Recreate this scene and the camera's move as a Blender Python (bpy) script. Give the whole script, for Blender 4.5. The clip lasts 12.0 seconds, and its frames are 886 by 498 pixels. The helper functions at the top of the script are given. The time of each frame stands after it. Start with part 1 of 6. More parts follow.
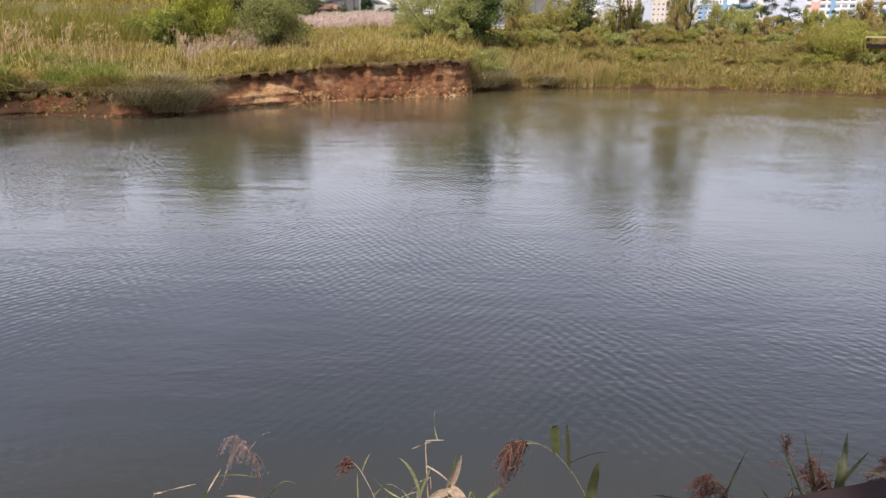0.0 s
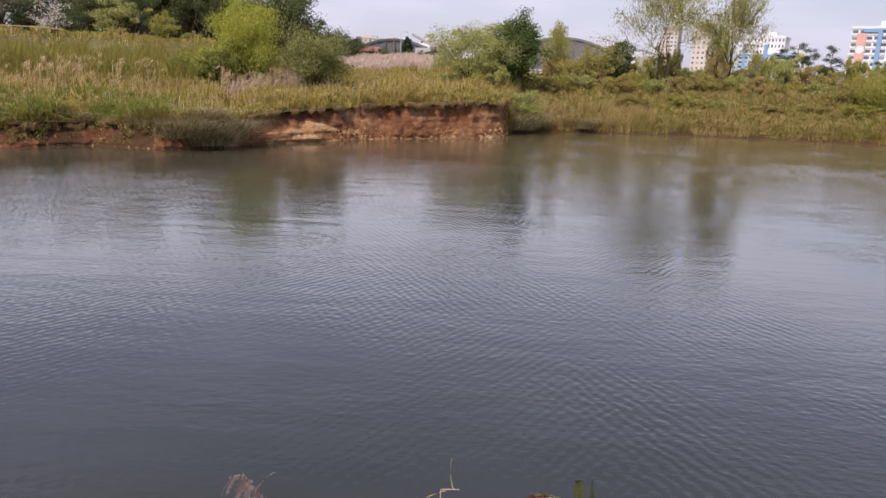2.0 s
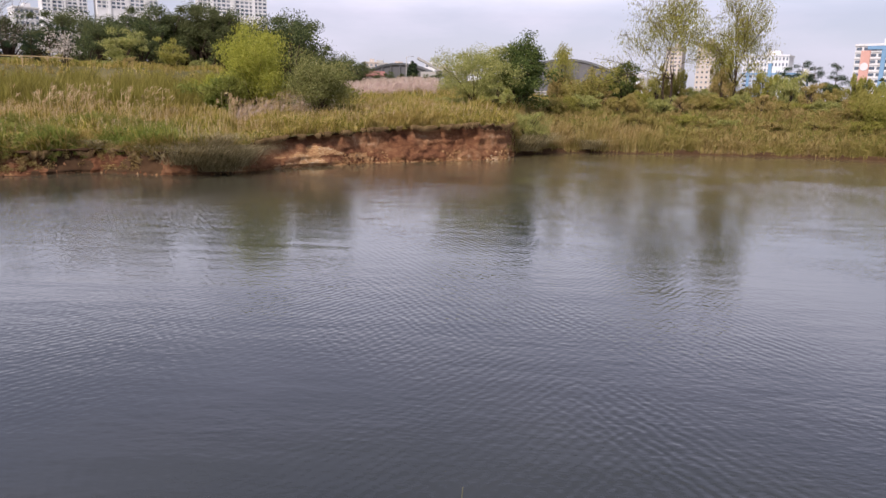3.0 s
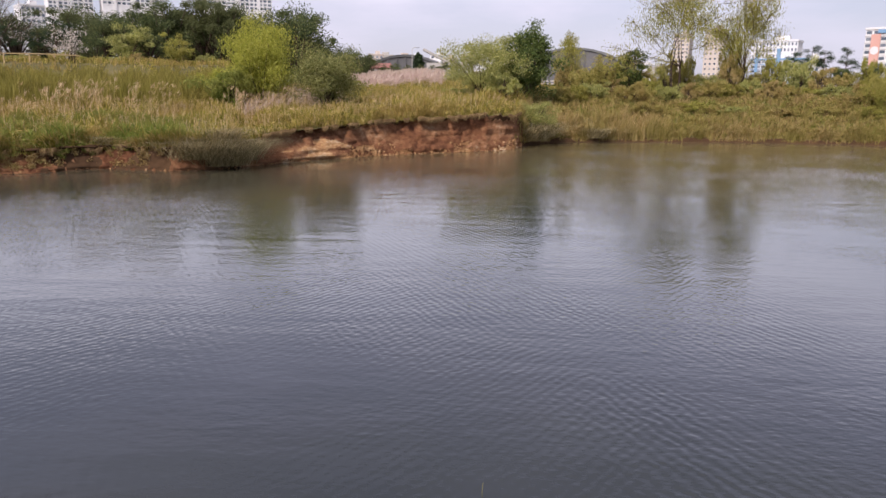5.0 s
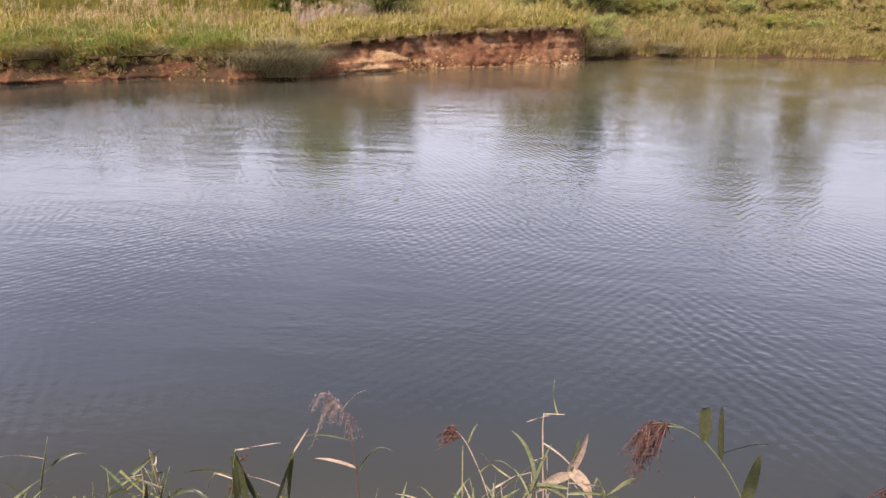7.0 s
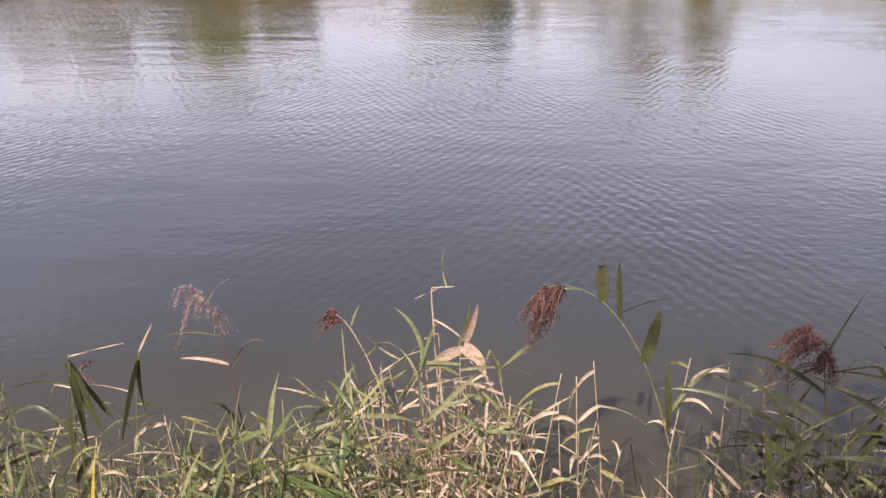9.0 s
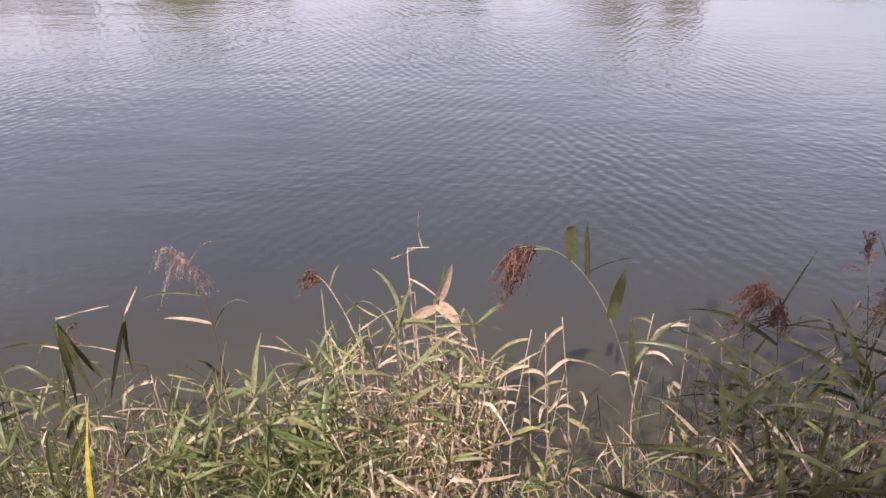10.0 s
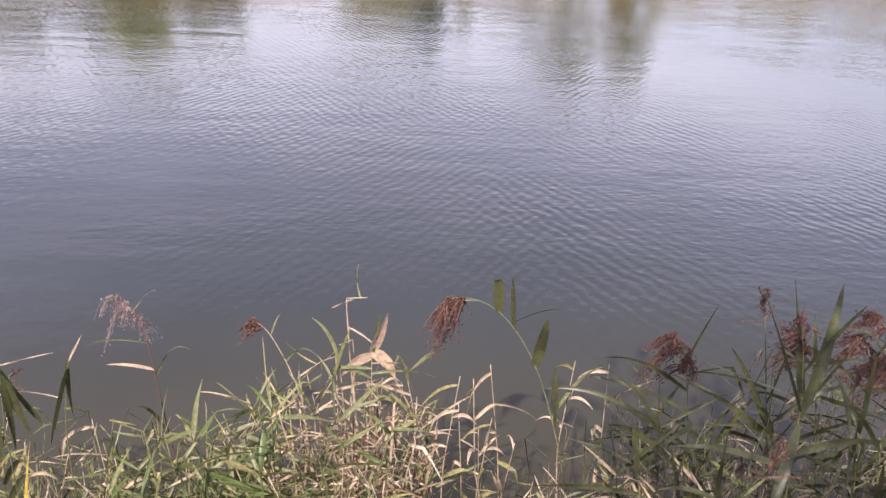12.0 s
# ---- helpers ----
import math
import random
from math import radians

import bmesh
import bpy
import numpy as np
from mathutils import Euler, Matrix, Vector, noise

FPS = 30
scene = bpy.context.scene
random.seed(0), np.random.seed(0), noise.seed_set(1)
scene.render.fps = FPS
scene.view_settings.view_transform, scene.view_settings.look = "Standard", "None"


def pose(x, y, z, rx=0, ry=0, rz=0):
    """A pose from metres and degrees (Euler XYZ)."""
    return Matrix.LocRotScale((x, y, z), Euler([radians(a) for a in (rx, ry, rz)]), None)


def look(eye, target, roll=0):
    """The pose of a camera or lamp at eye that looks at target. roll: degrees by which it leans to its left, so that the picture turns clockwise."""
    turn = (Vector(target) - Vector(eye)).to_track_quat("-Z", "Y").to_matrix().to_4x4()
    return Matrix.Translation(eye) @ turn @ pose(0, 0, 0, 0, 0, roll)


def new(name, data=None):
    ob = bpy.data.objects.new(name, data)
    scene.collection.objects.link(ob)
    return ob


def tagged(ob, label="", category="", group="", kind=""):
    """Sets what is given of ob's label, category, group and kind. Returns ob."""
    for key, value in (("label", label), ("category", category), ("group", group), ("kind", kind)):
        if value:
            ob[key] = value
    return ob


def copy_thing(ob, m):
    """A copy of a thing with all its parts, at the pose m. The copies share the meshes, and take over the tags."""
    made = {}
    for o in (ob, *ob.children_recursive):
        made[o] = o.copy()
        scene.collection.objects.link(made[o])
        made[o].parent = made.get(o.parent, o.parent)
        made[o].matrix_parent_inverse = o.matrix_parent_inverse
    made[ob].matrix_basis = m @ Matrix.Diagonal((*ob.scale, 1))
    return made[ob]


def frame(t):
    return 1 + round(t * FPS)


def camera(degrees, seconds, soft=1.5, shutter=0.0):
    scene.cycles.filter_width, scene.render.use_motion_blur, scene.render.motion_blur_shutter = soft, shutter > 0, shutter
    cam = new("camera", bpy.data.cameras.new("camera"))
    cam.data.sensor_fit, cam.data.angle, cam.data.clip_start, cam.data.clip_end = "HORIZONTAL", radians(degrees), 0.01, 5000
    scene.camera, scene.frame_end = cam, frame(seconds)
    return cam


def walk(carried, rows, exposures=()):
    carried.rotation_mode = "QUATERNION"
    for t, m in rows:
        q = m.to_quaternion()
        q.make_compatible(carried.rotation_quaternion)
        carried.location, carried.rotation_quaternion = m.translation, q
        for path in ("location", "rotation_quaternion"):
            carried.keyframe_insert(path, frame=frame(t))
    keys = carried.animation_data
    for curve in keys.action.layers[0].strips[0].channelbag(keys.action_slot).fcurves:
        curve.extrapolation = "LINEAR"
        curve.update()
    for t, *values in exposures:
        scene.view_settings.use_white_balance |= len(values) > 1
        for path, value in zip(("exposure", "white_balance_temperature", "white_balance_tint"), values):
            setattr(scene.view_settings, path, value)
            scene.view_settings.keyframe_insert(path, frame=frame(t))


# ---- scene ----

# ================= camera =================
cam = camera(64.4, 12.0, soft=1.5)
PATH = [
    # seconds, x, y, z, yaw, pitch, roll
    (0.0, -0.058, -0.140, 4.398, -0.03, -17.04, -1.05),
    (0.5, -0.096, -0.090, 4.385, 1.24, -16.94, -1.40),
    (1.0, -0.065, -0.050, 4.370, 2.02, -16.71, -1.94),
    (1.5, -0.035, -0.020, 4.350, 2.58, -15.08, -2.09),
    (2.0, -0.002, 0.033, 4.325, 3.02, -13.85, -2.20),
    (2.5, -0.004, 0.068, 4.305, 3.30, -12.71, -1.91),
    (3.0, -0.009, 0.105, 4.314, 3.45, -12.07, -1.36),
    (5.0, -0.061, 0.187, 4.307, 3.94, -12.77, -0.46),
    (5.5, -0.138, 0.195, 4.278, 5.17, -13.25, -0.84),
    (6.0, -0.212, 0.222, 4.219, 7.06, -15.29, -1.01),
    (6.5, -0.217, 0.326, 4.117, 8.61, -16.96, -0.83),
    (6.7, -0.212, 0.355, 4.075, 8.97, -17.85, -0.78),
    (8.3, -0.042, 0.716, 3.730, 2.68, -24.93, -0.20),
    (8.5, -0.024, 0.705, 3.677, 2.42, -25.62, -0.11),
    (9.0, 0.009, 0.797, 3.701, 1.20, -27.63, 0.37),
    (9.5, -0.004, 0.881, 3.714, -0.19, -30.00, 0.01),
    (10.0, 0.012, 0.717, 3.798, -0.69, -31.54, -0.31),
    (10.5, 0.067, 0.679, 3.846, -3.85, -31.97, -0.42),
    (11.0, 0.082, 0.662, 3.863, -4.13, -31.37, 0.02),
    (11.5, 0.099, 0.636, 3.886, -4.39, -28.54, -0.05),
    (12.0, 0.088, 0.535, 3.951, -3.72, -27.89, -2.76),
]
walk(cam, [(t, pose(x, y, z, 90 + p, r, yaw)) for t, x, y, z, yaw, p, r in PATH],
     exposures=[(0.0, 0.24, 6350, 16), (0.5, 0.14, 6350, 19), (1.0, 0.14, 6300, 22), (2.0, -0.02, 6300, 22), (2.5, -0.02, 6300, 22), (5.0, 0.0, 6300, 22), (5.5, 0.05, 6300, 22), (6.0, 0.24, 6300, 22), (6.5, 0.46, 6300, 22), (8.5, 0.66, 6550, 24), (10.5, 0.72, 6450, 24), (12.0, 0.74, 6350, 25)])

# ================= sky and sun =================
SUN_ELEV, SUN_AZ = 47.0, 205.0     # degrees; azimuth clockwise from +y
world = bpy.data.worlds.new("sky")
scene.world = world
world.use_nodes = True
wn, wl = world.node_tree.nodes, world.node_tree.links
wn.clear()
w_out = wn.new("ShaderNodeOutputWorld")
w_bg = wn.new("ShaderNodeBackground")
w_bg.inputs["Strength"].default_value = 0.10
w_sky = wn.new("ShaderNodeTexSky")
w_sky.sky_type = "NISHITA"
w_sky.sun_disc = False
w_sky.sun_elevation, w_sky.sun_rotation = radians(SUN_ELEV), radians(SUN_AZ)
w_sky.air_density, w_sky.dust_density, w_sky.ozone_density = 1.0, 1.6, 1.6
w_tc = wn.new("ShaderNodeTexCoord")
w_map = wn.new("ShaderNodeMapping")
w_map.inputs["Scale"].default_value = (1.6, 1.6, 6.0)
w_noise = wn.new("ShaderNodeTexNoise")
w_noise.inputs["Scale"].default_value = 1.7
w_noise.inputs["Detail"].default_value = 6.0
w_noise.inputs["Roughness"].default_value = 0.55
w_ramp = wn.new("ShaderNodeValToRGB")
w_ramp.color_ramp.elements[0].position, w_ramp.color_ramp.elements[0].color = 0.42, (0.66, 0.66, 0.66, 1)
w_ramp.color_ramp.elements[1].position, w_ramp.color_ramp.elements[1].color = 0.64, (1.0, 1.0, 1.0, 1)
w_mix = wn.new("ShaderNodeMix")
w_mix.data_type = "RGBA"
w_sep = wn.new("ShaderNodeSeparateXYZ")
# elevation bands added to light the water's reflections, brightest just above the view
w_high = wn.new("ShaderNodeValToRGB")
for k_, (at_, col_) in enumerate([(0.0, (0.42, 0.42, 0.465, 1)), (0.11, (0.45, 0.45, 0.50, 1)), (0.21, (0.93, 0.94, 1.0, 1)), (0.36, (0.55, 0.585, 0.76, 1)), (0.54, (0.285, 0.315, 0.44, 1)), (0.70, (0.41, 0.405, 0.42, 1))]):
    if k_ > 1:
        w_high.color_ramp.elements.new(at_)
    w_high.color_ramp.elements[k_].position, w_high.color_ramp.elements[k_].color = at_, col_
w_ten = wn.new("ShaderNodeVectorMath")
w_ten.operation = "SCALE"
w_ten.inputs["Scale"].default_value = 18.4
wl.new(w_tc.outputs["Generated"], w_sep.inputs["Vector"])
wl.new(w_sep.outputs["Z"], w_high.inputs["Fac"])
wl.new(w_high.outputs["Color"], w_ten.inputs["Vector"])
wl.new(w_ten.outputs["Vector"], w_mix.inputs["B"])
wl.new(w_tc.outputs["Generated"], w_map.inputs["Vector"])
wl.new(w_map.outputs["Vector"], w_noise.inputs["Vector"])
wl.new(w_noise.outputs["Fac"], w_ramp.inputs["Fac"])
w_side = wn.new("ShaderNodeMapRange")          # cloud veil thinned to both sides, most eastward, tuned to the water's reflections
w_side.inputs["From Min"].default_value, w_side.inputs["From Max"].default_value = -1.0, 1.0
w_thin = wn.new("ShaderNodeValToRGB")
for k_, (at_, v_) in enumerate([(0.22, 0.74), (0.44, 1.0), (0.55, 1.0), (0.82, 0.72)]):
    if k_ > 1:
        w_thin.color_ramp.elements.new(at_)
    w_thin.color_ramp.elements[k_].position, w_thin.color_ramp.elements[k_].color = at_, (v_, v_, v_, 1)
wl.new(w_side.outputs["Result"], w_thin.inputs["Fac"])
w_veil = wn.new("ShaderNodeMath")
w_veil.operation = "MULTIPLY"
wl.new(w_sep.outputs["X"], w_side.inputs["Value"])
wl.new(w_ramp.outputs["Color"], w_veil.inputs[0])
wl.new(w_thin.outputs["Color"], w_veil.inputs[1])
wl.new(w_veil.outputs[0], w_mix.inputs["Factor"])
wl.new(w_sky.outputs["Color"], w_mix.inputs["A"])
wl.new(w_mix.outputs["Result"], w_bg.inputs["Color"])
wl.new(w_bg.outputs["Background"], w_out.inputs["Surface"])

sun = new("sun", bpy.data.lights.new("sun", "SUN"))
sun.data.energy, sun.data.angle, sun.data.color = 4.7, radians(0.6), (1.0, 0.94, 0.84)
sun_dir = Vector((math.sin(radians(SUN_AZ)) * math.cos(radians(SUN_ELEV)),
                  math.cos(radians(SUN_AZ)) * math.cos(radians(SUN_ELEV)), math.sin(radians(SUN_ELEV))))
sun.matrix_world = look(sun_dir * 60, (0, 0, 0))


# ================= materials =================
def material(name):
    m = bpy.data.materials.new(name)
    m.use_nodes = True
    nt = m.node_tree
    nt.nodes.clear()
    out = nt.nodes.new("ShaderNodeOutputMaterial")
    return m, nt.nodes, nt.links, out


def ramp_node(nodes, stops):
    r = nodes.new("ShaderNodeValToRGB")
    e = r.color_ramp.elements
    while len(e) < len(stops):
        e.new(0.5)
    for k, (pos, col) in enumerate(stops):
        e[k].position, e[k].color = pos, (*col, 1)
    return r


def noise_node(nodes, links, scale, detail=4.0, rough=0.55, vec=None, stretch=None):
    n = nodes.new("ShaderNodeTexNoise")
    n.inputs["Scale"].default_value, n.inputs["Detail"].default_value, n.inputs["Roughness"].default_value = scale, detail, rough
    if vec is None:
        vec = nodes.new("ShaderNodeTexCoord").outputs["Object"]
    if stretch:
        mp = nodes.new("ShaderNodeMapping")
        mp.inputs["Scale"].default_value = stretch
        links.new(vec, mp.inputs["Vector"])
        vec = mp.outputs["Vector"]
    links.new(vec, n.inputs["Vector"])
    return n


def leaf_material(name, stops, rough=0.55, trans=0.35, patch=0.12, patch_col=(0.2, 0.16, 0.06), spec=0.12, grain=0.0):
    """Leaves: each one picks its colour from the stops; broad patches drift towards patch_col."""
    m, nodes, links, out = material(name)
    geo = nodes.new("ShaderNodeNewGeometry")
    r = ramp_node(nodes, stops)
    links.new(geo.outputs["Random Per Island"], r.inputs["Fac"])
    n = noise_node(nodes, links, patch, 3.0, 0.6, geo.outputs["Position"])
    mr = nodes.new("ShaderNodeMapRange")
    mr.inputs["From Min"].default_value, mr.inputs["From Max"].default_value = 0.42, 0.68
    mr.inputs["To Max"].default_value = 0.75
    links.new(n.outputs["Fac"], mr.inputs["Value"])
    mix = nodes.new("ShaderNodeMix")
    mix.data_type = "RGBA"
    mix.inputs["B"].default_value = (*patch_col, 1)
    links.new(mr.outputs["Result"], mix.inputs["Factor"])
    links.new(r.outputs["Color"], mix.inputs["A"])
    colour = mix.outputs["Result"]
    if grain:
        fine = noise_node(nodes, links, 55.0, 4.0, 0.65, geo.outputs["Position"])
        spots = nodes.new("ShaderNodeMapRange")
        spots.inputs["From Min"].default_value, spots.inputs["From Max"].default_value = 0.3, 0.7
        spots.inputs["To Min"].default_value, spots.inputs["To Max"].default_value = 1.0 - grain, 1.0 + 0.4 * grain
        links.new(fine.outputs["Fac"], spots.inputs["Value"])
        tone = nodes.new("ShaderNodeVectorMath")
        tone.operation = "SCALE"
        links.new(colour, tone.inputs[0])
        links.new(spots.outputs["Result"], tone.inputs["Scale"])
        colour = tone.outputs["Vector"]
    b = nodes.new("ShaderNodeBsdfPrincipled")
    b.inputs["Roughness"].default_value = rough
    b.inputs["Specular IOR Level"].default_value = spec
    links.new(colour, b.inputs["Base Color"])
    t = nodes.new("ShaderNodeBsdfTranslucent")
    links.new(colour, t.inputs["Color"])
    ms = nodes.new("ShaderNodeMixShader")
    ms.inputs["Fac"].default_value = trans
    links.new(b.outputs["BSDF"], ms.inputs[1])
    links.new(t.outputs["BSDF"], ms.inputs[2])
    links.new(ms.outputs["Shader"], out.inputs["Surface"])
    return m


def solid_material(name, stops, scale=2.0, rough=0.8, bump=0.3, bscale=None, dist=0.02, metal=0.0, stretch=None, spec=0.15):
    """A mottled solid: two scales of noise pick the colour, a third gives relief."""
    m, nodes, links, out = material(name)
    a = noise_node(nodes, links, scale, 6.0, 0.65, None, stretch)
    c = noise_node(nodes, links, scale * 0.13, 2.0, 0.5, None, stretch)
    mx = nodes.new("ShaderNodeMath")
    mx.operation = "ADD"
    links.new(a.outputs["Fac"], mx.inputs[0])
    links.new(c.outputs["Fac"], mx.inputs[1])
    hf = nodes.new("ShaderNodeMath")
    hf.operation = "MULTIPLY"
    hf.inputs[1].default_value = 0.5
    links.new(mx.outputs[0], hf.inputs[0])
    r = ramp_node(nodes, stops)
    links.new(hf.outputs[0], r.inputs["Fac"])
    b = nodes.new("ShaderNodeBsdfPrincipled")
    b.inputs["Roughness"].default_value, b.inputs["Metallic"].default_value = rough, metal
    b.inputs["Specular IOR Level"].default_value = spec
    links.new(r.outputs["Color"], b.inputs["Base Color"])
    if bump:
        bn = noise_node(nodes, links, bscale or scale * 3, 6.0, 0.7, None, stretch)
        bp = nodes.new("ShaderNodeBump")
        bp.inputs["Strength"].default_value, bp.inputs["Distance"].default_value = bump, dist
        links.new(bn.outputs["Fac"], bp.inputs["Height"])
        links.new(bp.outputs["Normal"], b.inputs["Normal"])
    links.new(b.outputs["BSDF"], out.inputs["Surface"])
    return m


def water_material():
    m, nodes, links, out = material("pond_water")
    b = nodes.new("ShaderNodeBsdfPrincipled")
    b.inputs["Roughness"].default_value, b.inputs["IOR"].default_value = 0.085, 1.45
    geo = nodes.new("ShaderNodeNewGeometry")
    pos = geo.outputs["Position"]
    silt = noise_node(nodes, links, 0.16, 3.0, 0.6, pos)
    r = ramp_node(nodes, [(0.3, (0.022, 0.026, 0.024)), (0.7, (0.034, 0.037, 0.032))])
    links.new(silt.outputs["Fac"], r.inputs["Fac"])
    sep = nodes.new("ShaderNodeSeparateXYZ")
    links.new(pos, sep.inputs["Vector"])
    shallow = nodes.new("ShaderNodeMapRange")
    shallow.inputs["From Min"].default_value, shallow.inputs["From Max"].default_value = 7.0, 3.8
    links.new(sep.outputs["Y"], shallow.inputs["Value"])
    lee = nodes.new("ShaderNodeMapRange")
    lee.inputs["From Min"].default_value, lee.inputs["From Max"].default_value = 5.6, 9.2
    lee.inputs["To Min"].default_value = 0.14
    aside, out_from_bank = nodes.new("ShaderNodeMath"), nodes.new("ShaderNodeMath")
    aside.operation, out_from_bank.operation = "ABSOLUTE", "MULTIPLY_ADD"
    links.new(sep.outputs["X"], aside.inputs[0])
    links.new(aside.outputs[0], out_from_bank.inputs[0])
    out_from_bank.inputs[1].default_value = 0.4
    links.new(sep.outputs["Y"], out_from_bank.inputs[2])
    links.new(out_from_bank.outputs[0], lee.inputs["Value"])
    mud = nodes.new("ShaderNodeMix")
    mud.data_type = "RGBA"
    mud.inputs["B"].default_value = (0.042, 0.036, 0.019, 1)
    links.new(shallow.outputs["Result"], mud.inputs["Factor"])
    # far water lightened to olive: murk plus the bank's reflection put in colour
    plume = nodes.new("ShaderNodeMapRange")
    plume.inputs["From Min"].default_value, plume.inputs["From Max"].default_value = 22.0, 60.0
    links.new(sep.outputs["Y"], plume.inputs["Value"])
    murk_and_reflection = nodes.new("ShaderNodeMix")
    murk_and_reflection.data_type = "RGBA"
    murk_and_reflection.inputs["B"].default_value = (0.122, 0.100, 0.048, 1)
    links.new(plume.outputs["Result"], murk_and_reflection.inputs["Factor"])
    links.new(r.outputs["Color"], murk_and_reflection.inputs["A"])
    links.new(murk_and_reflection.outputs["Result"], mud.inputs["A"])
    links.new(mud.outputs["Result"], b.inputs["Base Color"])

    def rotated(angle, scale):
        mp = nodes.new("ShaderNodeMapping")
        mp.inputs["Rotation"].default_value = (0, 0, radians(angle))
        mp.inputs["Scale"].default_value = scale
        links.new(pos, mp.inputs["Vector"])
        return mp.outputs["Vector"]

    w1 = noise_node(nodes, links, 5.0, 2.0, 0.45, rotated(50, (0.7, 1.4, 1)))
    w2 = noise_node(nodes, links, 9.0, 2.0, 0.5, rotated(-52, (0.7, 1.5, 1)))
    w3 = noise_node(nodes, links, 0.9, 2.0, 0.5, rotated(6, (0.42, 1.3, 1)))
    calm = noise_node(nodes, links, 0.11, 2.0, 0.5, rotated(0, (0.7, 1.0, 1)))
    cm = nodes.new("ShaderNodeMapRange")
    cm.inputs["From Min"].default_value, cm.inputs["From Max"].default_value = 0.38, 0.62
    cm.inputs["To Min"].default_value, cm.inputs["To Max"].default_value = 0.35, 1.0
    links.new(calm.outputs["Fac"], cm.inputs["Value"])

    def math_node(op, x, y):
        n = nodes.new("ShaderNodeMath")
        n.operation = op
        for k, v in enumerate((x, y)):
            if isinstance(v, (int, float)):
                n.inputs[k].default_value = v
            else:
                links.new(v, n.inputs[k])
        return n.outputs[0]

    def wave(angle, length, distort):
        n = nodes.new("ShaderNodeTexWave")
        n.wave_type, n.bands_direction, n.wave_profile = "BANDS", "Y", "SIN"
        n.inputs["Scale"].default_value = 0.314 / length
        n.inputs["Distortion"].default_value = distort
        n.inputs["Detail"].default_value, n.inputs["Detail Scale"].default_value = 2.0, 1.1
        links.new(rotated(angle, (1, 1, 1)), n.inputs["Vector"])
        return n.outputs["Fac"]

    def mask(scale, shift):
        n = noise_node(nodes, links, scale, 1.0, 0.5, rotated(shift, (1, 0.8, 1)))
        mr = nodes.new("ShaderNodeMapRange")
        mr.inputs["From Min"].default_value, mr.inputs["From Max"].default_value = 0.40, 0.66
        links.new(n.outputs["Fac"], mr.inputs["Value"])
        return mr.outputs["Result"]

    h = math_node("ADD", math_node("MULTIPLY", w1.outputs["Fac"], 0.46), math_node("MULTIPLY", w2.outputs["Fac"], 0.20))
    h = math_node("ADD", h, math_node("MULTIPLY", math_node("MULTIPLY", wave(60, 0.19, 5.0), mask(0.24, 20)), 0.27))
    h = math_node("ADD", h, math_node("MULTIPLY", math_node("MULTIPLY", wave(-54, 0.165, 5.0), mask(0.20, 70)), 0.18))
    h = math_node("MULTIPLY", h, cm.outputs["Result"])
    h = math_node("ADD", h, math_node("MULTIPLY", w3.outputs["Fac"], 0.70))
    h = math_node("MULTIPLY", h, lee.outputs["Result"])
    fetch = nodes.new("ShaderNodeMapRange")            # the wind has a longer run over the far water
    fetch.inputs["From Min"].default_value, fetch.inputs["From Max"].default_value = 18.0, 42.0
    fetch.inputs["To Min"].default_value, fetch.inputs["To Max"].default_value = 1.0, 2.1
    links.new(sep.outputs["Y"], fetch.inputs["Value"])
    h = math_node("MULTIPLY", h, fetch.outputs["Result"])
    wind = nodes.new("ShaderNodeAttribute")
    wind.attribute_name = "wind"
    h = math_node("MULTIPLY", h, wind.outputs["Fac"])
    bp = nodes.new("ShaderNodeBump")
    bp.inputs["Strength"].default_value, bp.inputs["Distance"].default_value = 1.0, 0.0175
    links.new(h, bp.inputs["Height"])
    links.new(bp.outputs["Normal"], b.inputs["Normal"])
    links.new(b.outputs["BSDF"], out.inputs["Surface"])
    return m


M_WATER = water_material()
M_SOIL = solid_material("meadow_soil", [(0.3, (0.07, 0.065, 0.024)), (0.5, (0.115, 0.10, 0.04)), (0.7, (0.17, 0.135, 0.06))], 1.2, 0.95, 0.6, 4.0, 0.08)
M_RED = solid_material("red_clay", [(0.27, (0.052, 0.024, 0.014)), (0.40, (0.130, 0.054, 0.027)), (0.50, (0.215, 0.096, 0.045)), (0.60, (0.31, 0.165, 0.083)), (0.72, (0.46, 0.33, 0.21))], 2.4, 0.95, 1.0, 5.0, 0.25, stretch=(1, 1, 1.6))
M_SAND = solid_material("pale_sandy_clay", [(0.3, (0.11, 0.045, 0.022)), (0.42, (0.26, 0.13, 0.055)), (0.55, (0.44, 0.26, 0.12)), (0.68, (0.66, 0.54, 0.38))], 3.6, 0.95, 1.0, 9.0, 0.1, stretch=(1, 1, 2.6))
M_MUDSHADE = solid_material("mud_and_edge_shade", [(0.3, (0.030, 0.016, 0.008)), (0.7, (0.085, 0.047, 0.022))], 1.5, 0.9, 0.8)
M_BARK = solid_material("bark", [(0.3, (0.038, 0.026, 0.019)), (0.7, (0.11, 0.078, 0.056))], 6.0, 0.9, 0.6, 20.0, 0.02)
M_WOOD = solid_material("dark_stained_wood", [(0.3, (0.014, 0.008, 0.009)), (0.7, (0.036, 0.022, 0.022))], 14.0, 0.85, 0.4, 50.0, 0.003, stretch=(0.1, 1, 1))

